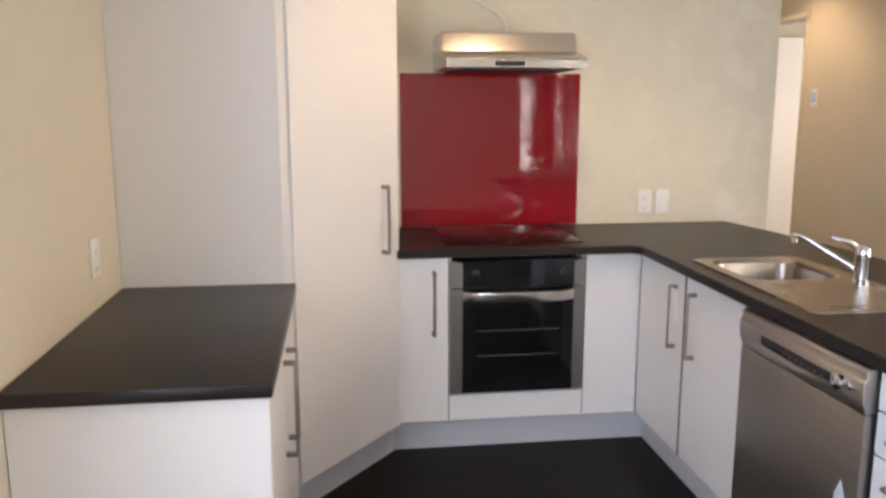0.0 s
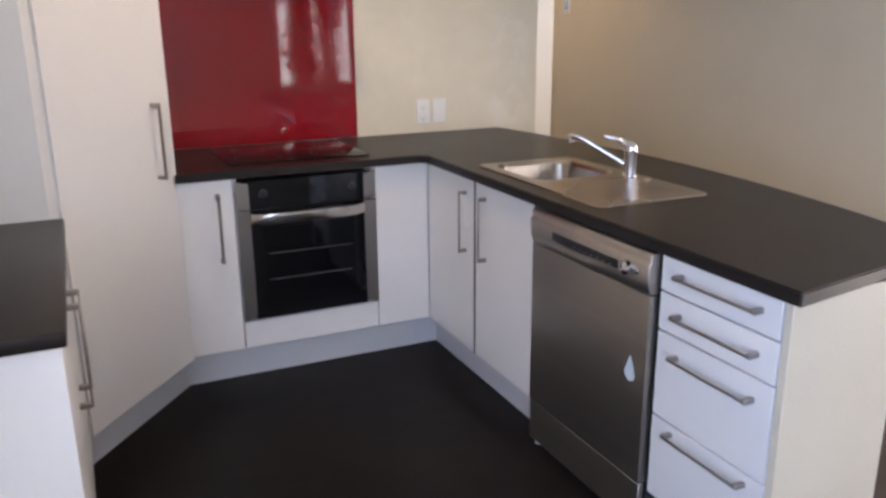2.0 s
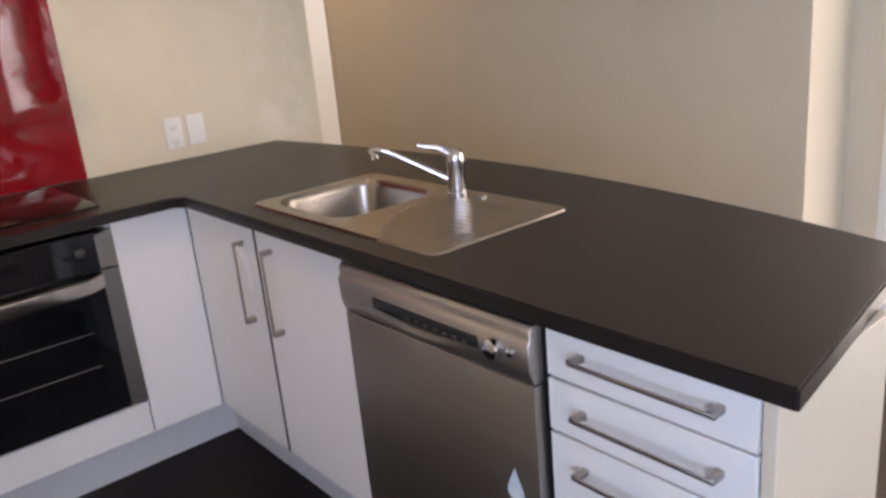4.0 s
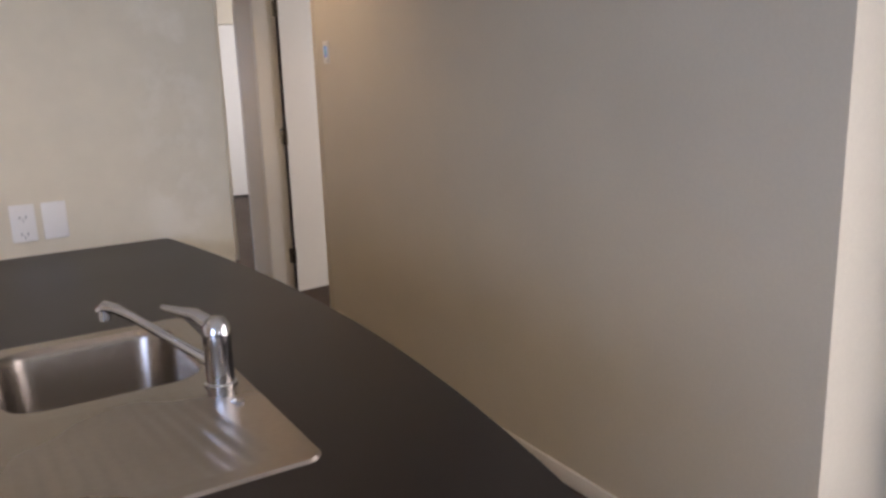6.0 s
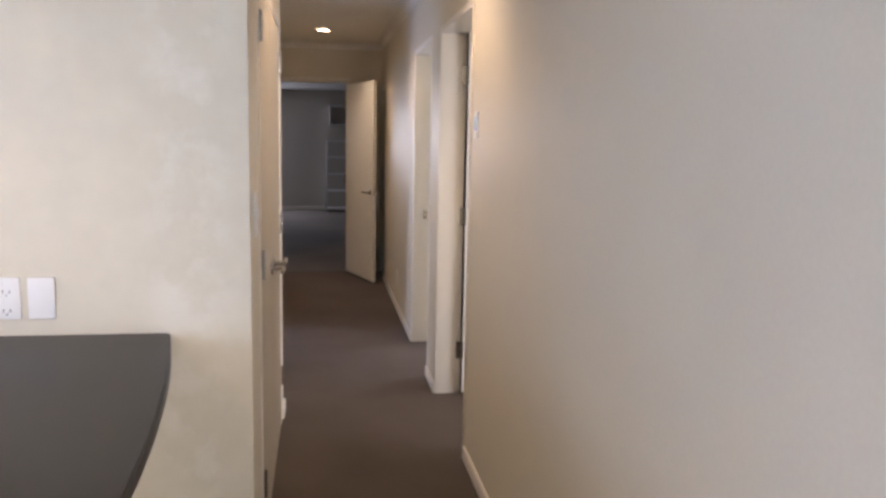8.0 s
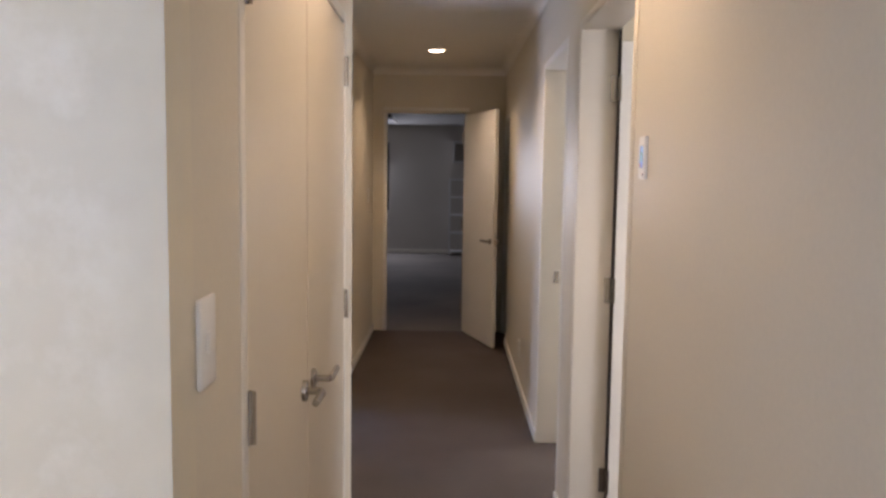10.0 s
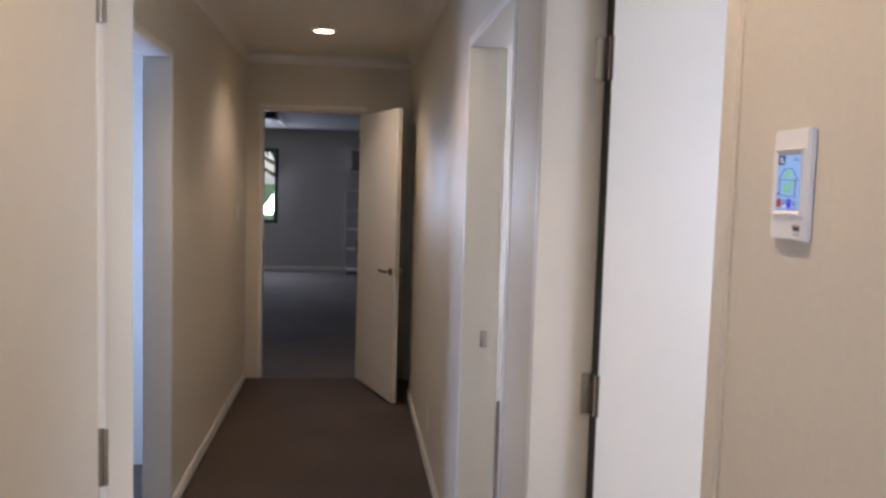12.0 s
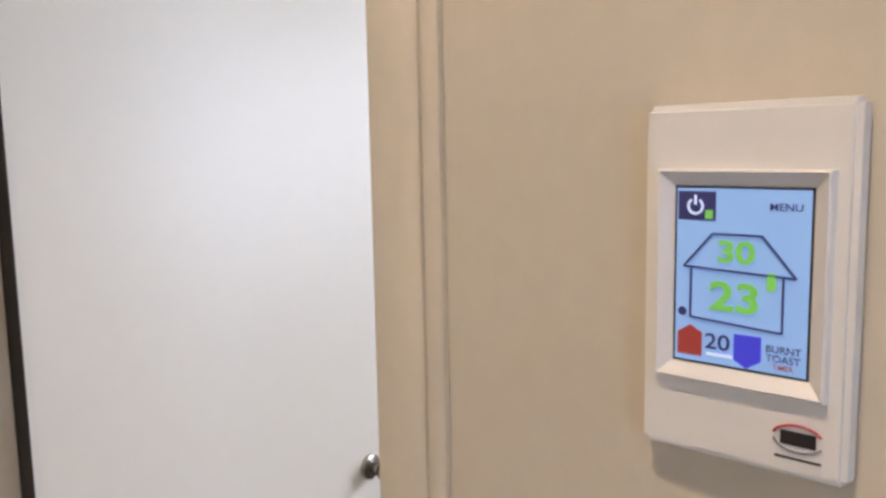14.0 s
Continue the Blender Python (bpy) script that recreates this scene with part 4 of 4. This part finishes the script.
o = [(-SW / 2 - 0.0050, SC - SH / 2 - 0.005), (SW / 2 + 0.0050, SC - SH / 2 - 0.005), (SW / 2 + 0.0050, SC + SH / 2 + 0.005), (-SW / 2 - 0.0050, SC + SH / 2 + 0.005)]
i_ = [(-SW / 2, SC - SH / 2), (SW / 2, SC - SH / 2), (SW / 2, SC + SH / 2), (-SW / 2, SC + SH / 2)]
A = [bm.verts.new((x, -PT - 0.0026, z)) for x, z in o]
A2 = [bm.verts.new((x * 0.975, -PT - 0.0030, z * 0.982)) for x, z in o]
B = [bm.verts.new((x, -PT + 0.0002, z)) for x, z in i_]
C = [bm.verts.new((x * 1.03, -PT + 0.0004, z)) for x, z in o]
for p_, q_ in ((C, A), (A, A2), (A2, B)):
    for k in range(4):
        bm.faces.new((p_[k], p_[(k + 1) % 4], q_[(k + 1) % 4], q_[k]))
bmesh.ops.recalc_face_normals(bm, faces=bm.faces)
part("bezel", bm, M_PLASTIC, ctl, "stepped white bezel")
M_SCR = glow("screen_blue", (0.29, 0.50, 0.86), 0.33)
M_NAVY = glow("screen_navy", (0.035, 0.035, 0.13), 0.3)
M_GREEN = glow("screen_green", (0.20, 0.60, 0.10), 0.30)
M_SRED = glow("screen_red", (0.30, 0.04, 0.03), 0.4)
M_SBLUE = glow("screen_deep_blue", (0.05, 0.05, 0.55), 0.5)
M_SWHITE = glow("screen_white", (0.7, 0.8, 1.0), 0.5)
part("screen_border", boxes((-SW / 2, SW / 2, -PT - 0.0002, -PT + 0.0002, SC - SH / 2, SC + SH / 2)), M_BLACKP, ctl)
scr = part("screen", boxes((-SW / 2 + 0.0007, SW / 2 - 0.0007, -PT - 0.0003, -PT + 0.0001, SC - SH / 2 + 0.0007, SC + SH / 2 - 0.0007)), M_SCR, ctl, "lit pale blue screen with a house symbol")
YS = -PT - 0.0006


def flat(name, pts, material, dy=0.0):
    """A flat shape on the screen; pts in fractions of the screen, from its top left."""
    bm = bmesh.new()
    bm.faces.new([bm.verts.new((-SW / 2 + u * SW, YS - dy, SC + SH / 2 - v * SH)) for u, v in pts])
    for f in bm.faces:
        if f.normal.y > 0:
            f.normal_flip()
    return part(name, bm, material, scr)


def line(pts, w=0.018):
    bm = bmesh.new()
    for (u0, v0), (u1, v1) in zip(pts, pts[1:]):
        a = Vector((-SW / 2 + u0 * SW, YS - 0.0001, SC + SH / 2 - v0 * SH))
        b = Vector((-SW / 2 + u1 * SW, YS - 0.0001, SC + SH / 2 - v1 * SH))
        tube(bm, [a, b], SW * w / 2, 6)
    return part("outline", bm, M_NAVY, scr)


def writing(text, u, v, size, material, bold=0.0, sx=1.0):
    cu = bpy.data.curves.new("writing", "FONT")
    cu.body, cu.size, cu.align_x, cu.align_y = text, size, "CENTER", "CENTER"
    cu.offset = bold
    tmp = bpy.data.objects.new("writing", cu)
    scene.collection.objects.link(tmp)
    bpy.context.view_layer.update()
    me = bpy.data.meshes.new_from_object(tmp.evaluated_get(bpy.context.evaluated_depsgraph_get()))
    bpy.data.objects.remove(tmp)
    me.transform(Matrix.Translation((-SW / 2 + u * SW, YS - 0.0003, SC + SH / 2 - v * SH)) @ Matrix.Rotation(radians(90), 4, "X") @ Matrix.Diagonal((sx, 1, 1, 1)))
    me.materials.clear()
    me.materials.append(material)
    ob = new("writing", me)
    ob.parent = scr
    ORG[ob] = ORG[scr]
    return ob


flat("power_icon", [(0.03, 0.03), (0.32, 0.03), (0.32, 0.19), (0.03, 0.19)], M_NAVY)
bm = bmesh.new()
ring = [(-SW / 2 + (0.165 + 0.055 * math.sin(a)) * SW, YS - 0.0002, SC + SH / 2 - 0.112 * SH + 0.055 * math.cos(a) * SW) for a in [0.6 + (2 * math.pi - 1.2) * k / 16 for k in range(17)]]
tube(bm, ring, 0.0004, 6)
tube(bm, [(-SW / 2 + 0.165 * SW, YS - 0.0002, SC + SH / 2 - 0.05 * SH), (-SW / 2 + 0.165 * SW, YS - 0.0002, SC + SH / 2 - 0.105 * SH)], 0.0004, 6)
part("power_symbol", bm, M_SWHITE, scr)
flat("lock_icon", [(0.24, 0.13), (0.30, 0.13), (0.30, 0.18), (0.24, 0.18)], M_GREEN, 0.0002)
writing("MENU", 0.82, 0.105, 0.0030, M_NAVY, 0.00003, 1.15)
line([(0.08, 0.45), (0.30, 0.26), (0.66, 0.26), (0.90, 0.47), (0.08, 0.45)])
line([(0.14, 0.46), (0.14, 0.735), (0.815, 0.765), (0.815, 0.47)])
writing("30", 0.475, 0.36, 0.0090, M_GREEN, 0.00026, 1.3)
writing("23", 0.475, 0.61, 0.0122, M_GREEN, 0.00034, 1.3)
flat("vent_mark", [(0.71, 0.45), (0.76, 0.45), (0.77, 0.50), (0.76, 0.545), (0.705, 0.545), (0.70, 0.50)], M_GREEN, 0.0004)
flat("dot", [(0.075 + 0.035 * math.cos(a), 0.71 + 0.026 * math.sin(a)) for a in [2 * math.pi * k / 14 for k in range(14)]], M_NAVY)
flat("warm_icon", [(0.04, 0.955), (0.04, 0.83), (0.14, 0.78), (0.235, 0.82), (0.235, 0.955)], M_SRED)
writing("20", 0.355, 0.865, 0.0068, M_NAVY, 0.00008, 1.2)
flat("print_bar", [(0.27, 0.925), (0.47, 0.925), (0.47, 0.942), (0.27, 0.942)], M_SWHITE)
flat("cool_icon", [(0.475, 0.80), (0.675, 0.80), (0.675, 0.935), (0.57, 0.985), (0.475, 0.945)], M_SBLUE)
writing("BURNT", 0.83, 0.855, 0.0030, M_NAVY, 0.00003, 1.05)
writing("TOAST", 0.83, 0.905, 0.0030, M_NAVY, 0.00003, 1.05)
writing("TIMER", 0.83, 0.95, 0.0022, M_SRED, 0.00002, 1.0)
# maker's mark: a plain oval with a dark bar
bm = bmesh.new()
oval = [(0.0185 + 0.0072 * math.cos(a), -PT - 0.0004, -0.0425 + 0.0040 * math.sin(a)) for a in [2 * math.pi * k / 28 for k in range(28)]]
tube(bm, oval[2:14], 0.0004, 6)
part("mark_arc", bm, mat("mark_red", (0.5, 0.03, 0.03), 0.4), plate, "red arc of the maker's mark")
part("mark_arc", tube(bmesh.new(), oval[15:27], 0.0004, 6), mat("mark_grey", (0.3, 0.3, 0.34), 0.4), plate)
part("mark_bar", boxes((0.0135, 0.0235, -PT - 0.0004, -PT + 0.001, -0.0447, -0.0405)), M_BLACKP, plate)
part("mark_line", boxes((0.012, 0.025, -PT - 0.0003, -PT + 0.001, -0.0490, -0.0483)), M_BLACKP, plate)


def downlight(x, y, group):
    ob = thing("downlight", "round white recessed ceiling downlight, lit warm", "downlight", (x, y, CEIL), group=group)
    bm = lathe(bmesh.new(), [(0.082, -0.0005), (0.082, -0.004), (0.076, -0.009), (0.062, -0.009), (0.060, -0.003)], (x, y, CEIL), 36)
    part("trim_ring", bm, M_PLASTIC, ob)
    part("diffuser", lathe(bmesh.new(), [(0.059, -0.0015), (0.059, -0.0065), (0.03, -0.0075), (0.002, -0.0078)], (x, y, CEIL), 32), M_LAMP, ob, "glowing warm diffuser")
    return ob


for _x, _y in HALL_LAMPS:
    downlight(_x, _y, "hall downlights")
for _x, _y in KITCHEN_LAMPS:
    downlight(_x, _y, "kitchen downlights")

# ---- windows and the sliding door ----


def window_y(name, label, x0, x1, z0, z1, y, mull, material=None, bar=0.05, transom=None):
    """A framed window in a wall that runs along x."""
    ob = thing(name, label, "window", ((x0 + x1) / 2, y, z0), kind="structure")
    m = material or M_ALU
    part("window_frame", boxes((x0, x0 + bar, y - 0.04, y + 0.04, z0, z1), (x1 - bar, x1, y - 0.04, y + 0.04, z0, z1), (x0 + bar, x1 - bar, y - 0.04, y + 0.04, z0, z0 + bar), (x0 + bar, x1 - bar, y - 0.04, y + 0.04, z1 - bar, z1), bev=0.003), m, ob)
    for mx in mull:
        part("mullion", box(bmesh.new(), mx - bar / 2, mx + bar / 2, y - 0.035, y + 0.035, z0 + bar, z1 - bar, 0.003, 1), m, ob)
    if transom:
        part("transom", boxes((x0 + bar, x1 - bar, y - 0.033, y + 0.033, transom - bar / 2, transom + bar / 2)), m, ob)
    xs = [x0 + bar] + list(mull) + [x1 - bar]
    for a, b in zip(xs, xs[1:]):
        p = part("pane", boxes((a + 0.02, b - 0.02, y - 0.003, y + 0.003, z0 + bar, z1 - bar)), M_GLASS, ob)
        p.visible_shadow = False
    return ob


window_y("window_south", "white framed living room window", 1.88, 2.88, 0.62, 2.0, -6.55, (2.60,), bar=0.04)
ww = thing("window_west", "wide white framed side window", "window", (WX - 0.05, -4.7, 0.55), kind="structure")
part("window_frame", boxes((WX - 0.09, WX - 0.01, -5.9, -5.84, 0.55, 2.1), (WX - 0.09, WX - 0.01, -3.56, -3.5, 0.55, 2.1), (WX - 0.09, WX - 0.01, -5.84, -3.56, 0.55, 0.61), (WX - 0.09, WX - 0.01, -5.84, -3.56, 2.04, 2.1), (WX - 0.085, WX - 0.015, -4.73, -4.67, 0.61, 2.04), bev=0.003), M_ALU, ww)
window_y("window_garage", "dark framed window in the far room", -0.4, 0.93, 0.81, 2.07, 14.09, (0.27,), M_ALUDARK, 0.06)
sl = thing("sliding_door", "white framed glass sliding door to outside", "sliding door", (2.95, -3.1, 0), kind="structure")
part("door_frame", boxes((2.895, 3.02, -1.945, -1.893, 0, 2.075), (2.895, 3.02, -4.297, -4.245, 0, 2.075), (2.895, 3.02, -4.245, -1.945, 2.02, 2.075), (2.895, 3.02, -4.245, -1.945, 0.002, 0.03), bev=0.003), M_ALU, sl)
for y0, y1, xx in ((-3.13, -1.947, 2.935), (-4.243, -3.08, 2.985)):
    pn = part("sash", boxes((xx - 0.018, xx + 0.018, y0, y0 + 0.06, 0.03, 2.02), (xx - 0.018, xx + 0.018, y1 - 0.06, y1, 0.03, 2.02), (xx - 0.018, xx + 0.018, y0 + 0.06, y1 - 0.06, 1.95, 2.02), (xx - 0.018, xx + 0.018, y0 + 0.06, y1 - 0.06, 0.03, 0.11), bev=0.003), M_ALU, sl)
    p = part("pane", boxes((xx - 0.003, xx + 0.003, y0 + 0.05, y1 - 0.05, 0.1, 1.96)), M_GLASS, pn)
    p.visible_shadow = False
part("latch", box(bmesh.new(), 2.895, 2.917, -1.992, -1.967, 0.86, 0.97, 0.003, 1), M_BLACKP, sl, "black latch")

# ---- far room ----
M_RACK = mat("rack_white", (0.74, 0.74, 0.74), 0.45, grain=0.03)
tower = thing("shelf_tower", "tall white open shelf tower against the far wall", "shelf", (2.4, 13.85, 0))
tx0, tx1, ty0, ty1, th = 2.06, 2.80, 13.67, 14.02, 1.42
for a, b in ((tx0, ty0), (tx1 - 0.035, ty0), (tx0, ty1 - 0.035), (tx1 - 0.035, ty1 - 0.035)):
    part("post", box(bmesh.new(), a, a + 0.035, b, b + 0.035, 0, th, 0.003, 1), M_RACK, tower)
for z in (0.05, 0.40, 0.73, 1.06, th - 0.035):
    part("shelf", box(bmesh.new(), tx0 + 0.002, tx1 - 0.002, ty0 + 0.002, ty1 - 0.002, z, z + 0.028, 0.003, 1), M_RACK, tower)
wallbox = thing("wall_shelf", "white open box shelf hung on the far wall", "shelf", (2.4, 13.85, 1.70))
wx0, wx1, wy0, wy1, wz0, wz1 = 2.13, 2.80, 13.75, 14.045, 1.71, 2.10
part("side", box(bmesh.new(), wx0, wx0 + 0.03, wy0, wy1, wz0, wz1, 0.002, 1), M_RACK, wallbox)
part("side", box(bmesh.new(), wx1 - 0.03, wx1, wy0, wy1, wz0, wz1, 0.002, 1), M_RACK, wallbox)
for z in (wz0, wz1 - 0.03):
    part("shelf", box(bmesh.new(), wx0 + 0.03, wx1 - 0.03, wy0, wy1, z, z + 0.03, 0.002, 1), M_RACK, wallbox)
opener = thing("garage_door_opener", "dark ceiling-hung motor unit in the far room", "door opener", (1.1, 9.4, 2.4))
part("motor", box(bmesh.new(), 1.02, 1.32, 9.2, 9.6, 2.20, 2.33, 0.02, 2), M_BLACKP, opener)
part("rail", boxes((1.15, 1.19, 9.6, 12.6, 2.33, 2.36)), M_NICKEL, opener)
for bx in (1.05, 1.28):
    part("bracket", boxes((bx, bx + 0.02, 9.38, 9.42, 2.32, 2.40)), M_NICKEL, opener)

# ---- outside ----
solo("ground", boxes((-400, 400, -400, 400, -0.35, -0.25)), M_GRASS, "mown lawn round the house", "ground", "structure")


def tree(x, y, h, seed):
    rnd = random.Random(seed)
    ob = thing("tree", "leafy garden tree with an uneven open crown", "tree", (x, y, -0.25), group="garden trees")
    bm = tube(bmesh.new(), [(x, y, -0.25), (x + 0.05, y, h * 0.3), (x - 0.04, y + 0.05, h * 0.6), (x, y, h * 0.9)], [0.14, 0.11, 0.07, 0.02], 9)
    tips = []
    for k in range(9):
        a = rnd.uniform(0, 6.28)
        z = h * rnd.uniform(0.35, 0.75)
        L = h * rnd.uniform(0.18, 0.34)
        e = (x + L * math.cos(a), y + L * math.sin(a), z + L * 0.7)
        tube(bm, [(x, y, z), ((x + e[0]) / 2, (y + e[1]) / 2, z + L * 0.25), e], [0.045, 0.03, 0.01], 6)
        tips.append(e)
    part("trunk", bm, M_BARK, ob)
    verts, faces = [], []
    tips.append((x, y, h * 0.9))
    for e in tips:
        for k in range(150):
            c = Vector(e) + Vector((rnd.gauss(0, 0.42), rnd.gauss(0, 0.42), rnd.gauss(0, 0.34)))
            u = Vector((rnd.uniform(-1, 1), rnd.uniform(-1, 1), rnd.uniform(-1, 1))).normalized()
            w = u.orthogonal().normalized()
            s = rnd.uniform(0.05, 0.11)
            i = len(verts)
            verts += [c - u * s, c + w * s * 0.45, c + u * s, c - w * s * 0.45]
            faces.append((i, i + 1, i + 2, i + 3))
    me = bpy.data.meshes.new("crown")
    me.from_pydata([v - ORG[ob] for v in verts], [], faces)
    me.materials.append(M_LEAF)
    cr = new("crown", me)
    cr.parent = ob
    return ob


for k, (tx, ty, hh) in enumerate(((0.3, -11.5, 4.6), (2.4, -12.5, 5.2), (4.6, -11.0, 4.4), (-2.0, -13.0, 5.5), (0.6, 17.6, 4.2), (-0.9, 19.0, 5.0), (8.5, -3.0, 4.8), (9.5, -5.5, 5.4))):
    tree(tx, ty, hh, 11 + k)



def shrub(x, y, r, h, seed):
    """A tall narrow shrub, added to shape a reflection: a few stems and small leaves in uneven tufts."""
    rnd = random.Random(seed)
    ob = thing("shrub", "tall narrow leafy shrub added unseen to shape the window's reflection", "shrub", (x, y, -0.25), group="garden shrubs")
    bm = bmesh.new()
    tufts = []
    for k in range(5):
        a = rnd.uniform(0, 6.28)
        e = (x + 0.5 * r * math.cos(a), y + 0.5 * r * math.sin(a), h * rnd.uniform(0.6, 0.95))
        tube(bm, [(x, y, -0.25), ((x + e[0]) / 2, (y + e[1]) / 2, e[2] * 0.4), e], [0.035, 0.025, 0.008], 6)
    part("stem", bm, M_BARK, ob)
    for k in range(26):
        a, d = rnd.uniform(0, 6.28), r * rnd.uniform(0.0, 0.85)
        tufts.append((x + d * math.cos(a), y + d * math.sin(a), h * rnd.uniform(0.02, 0.95)))
    verts, faces = [], []
    for e in tufts:
        for k in range(60):
            c = Vector(e) + Vector((rnd.gauss(0, 0.09), rnd.gauss(0, 0.09), rnd.gauss(0, 0.16)))
            u = Vector((rnd.uniform(-1, 1), rnd.uniform(-1, 1), rnd.uniform(-1, 1))).normalized()
            w = u.orthogonal().normalized()
            q = rnd.uniform(0.03, 0.07)
            i = len(verts)
            verts += [c - u * q, c + w * q * 0.5, c + u * q, c - w * q * 0.5]
            faces.append((i, i + 1, i + 2, i + 3))
    me = bpy.data.meshes.new("leaves")
    me.from_pydata([v - ORG[ob] for v in verts], [], faces)
    me.materials.append(M_LEAF)
    lv = new("leaves", me)
    lv.parent = ob
    return ob


# unseen shrubs added to split the splashback's window reflection into bright strips
for k, (sx, sy, sr, sh) in enumerate(((3.10, -10.0, 0.24, 2.6), (3.66, -10.2, 0.14, 2.3), (3.28, -10.5, 0.16, 2.9))):
    shrub(sx, sy, sr, sh, 40 + k)

# glowing sheet added beyond the garden to brighten the window's reflection in the splashback
solo("backdrop_glow", boxes((-9, 13, -18.05, -18.0, -0.25, 11.0)), glow("backdrop_glow_sheet", (0.85, 0.93, 1.0), 8.5), "glowing sheet added as bright sky beyond the garden trees", "backdrop", "structure")
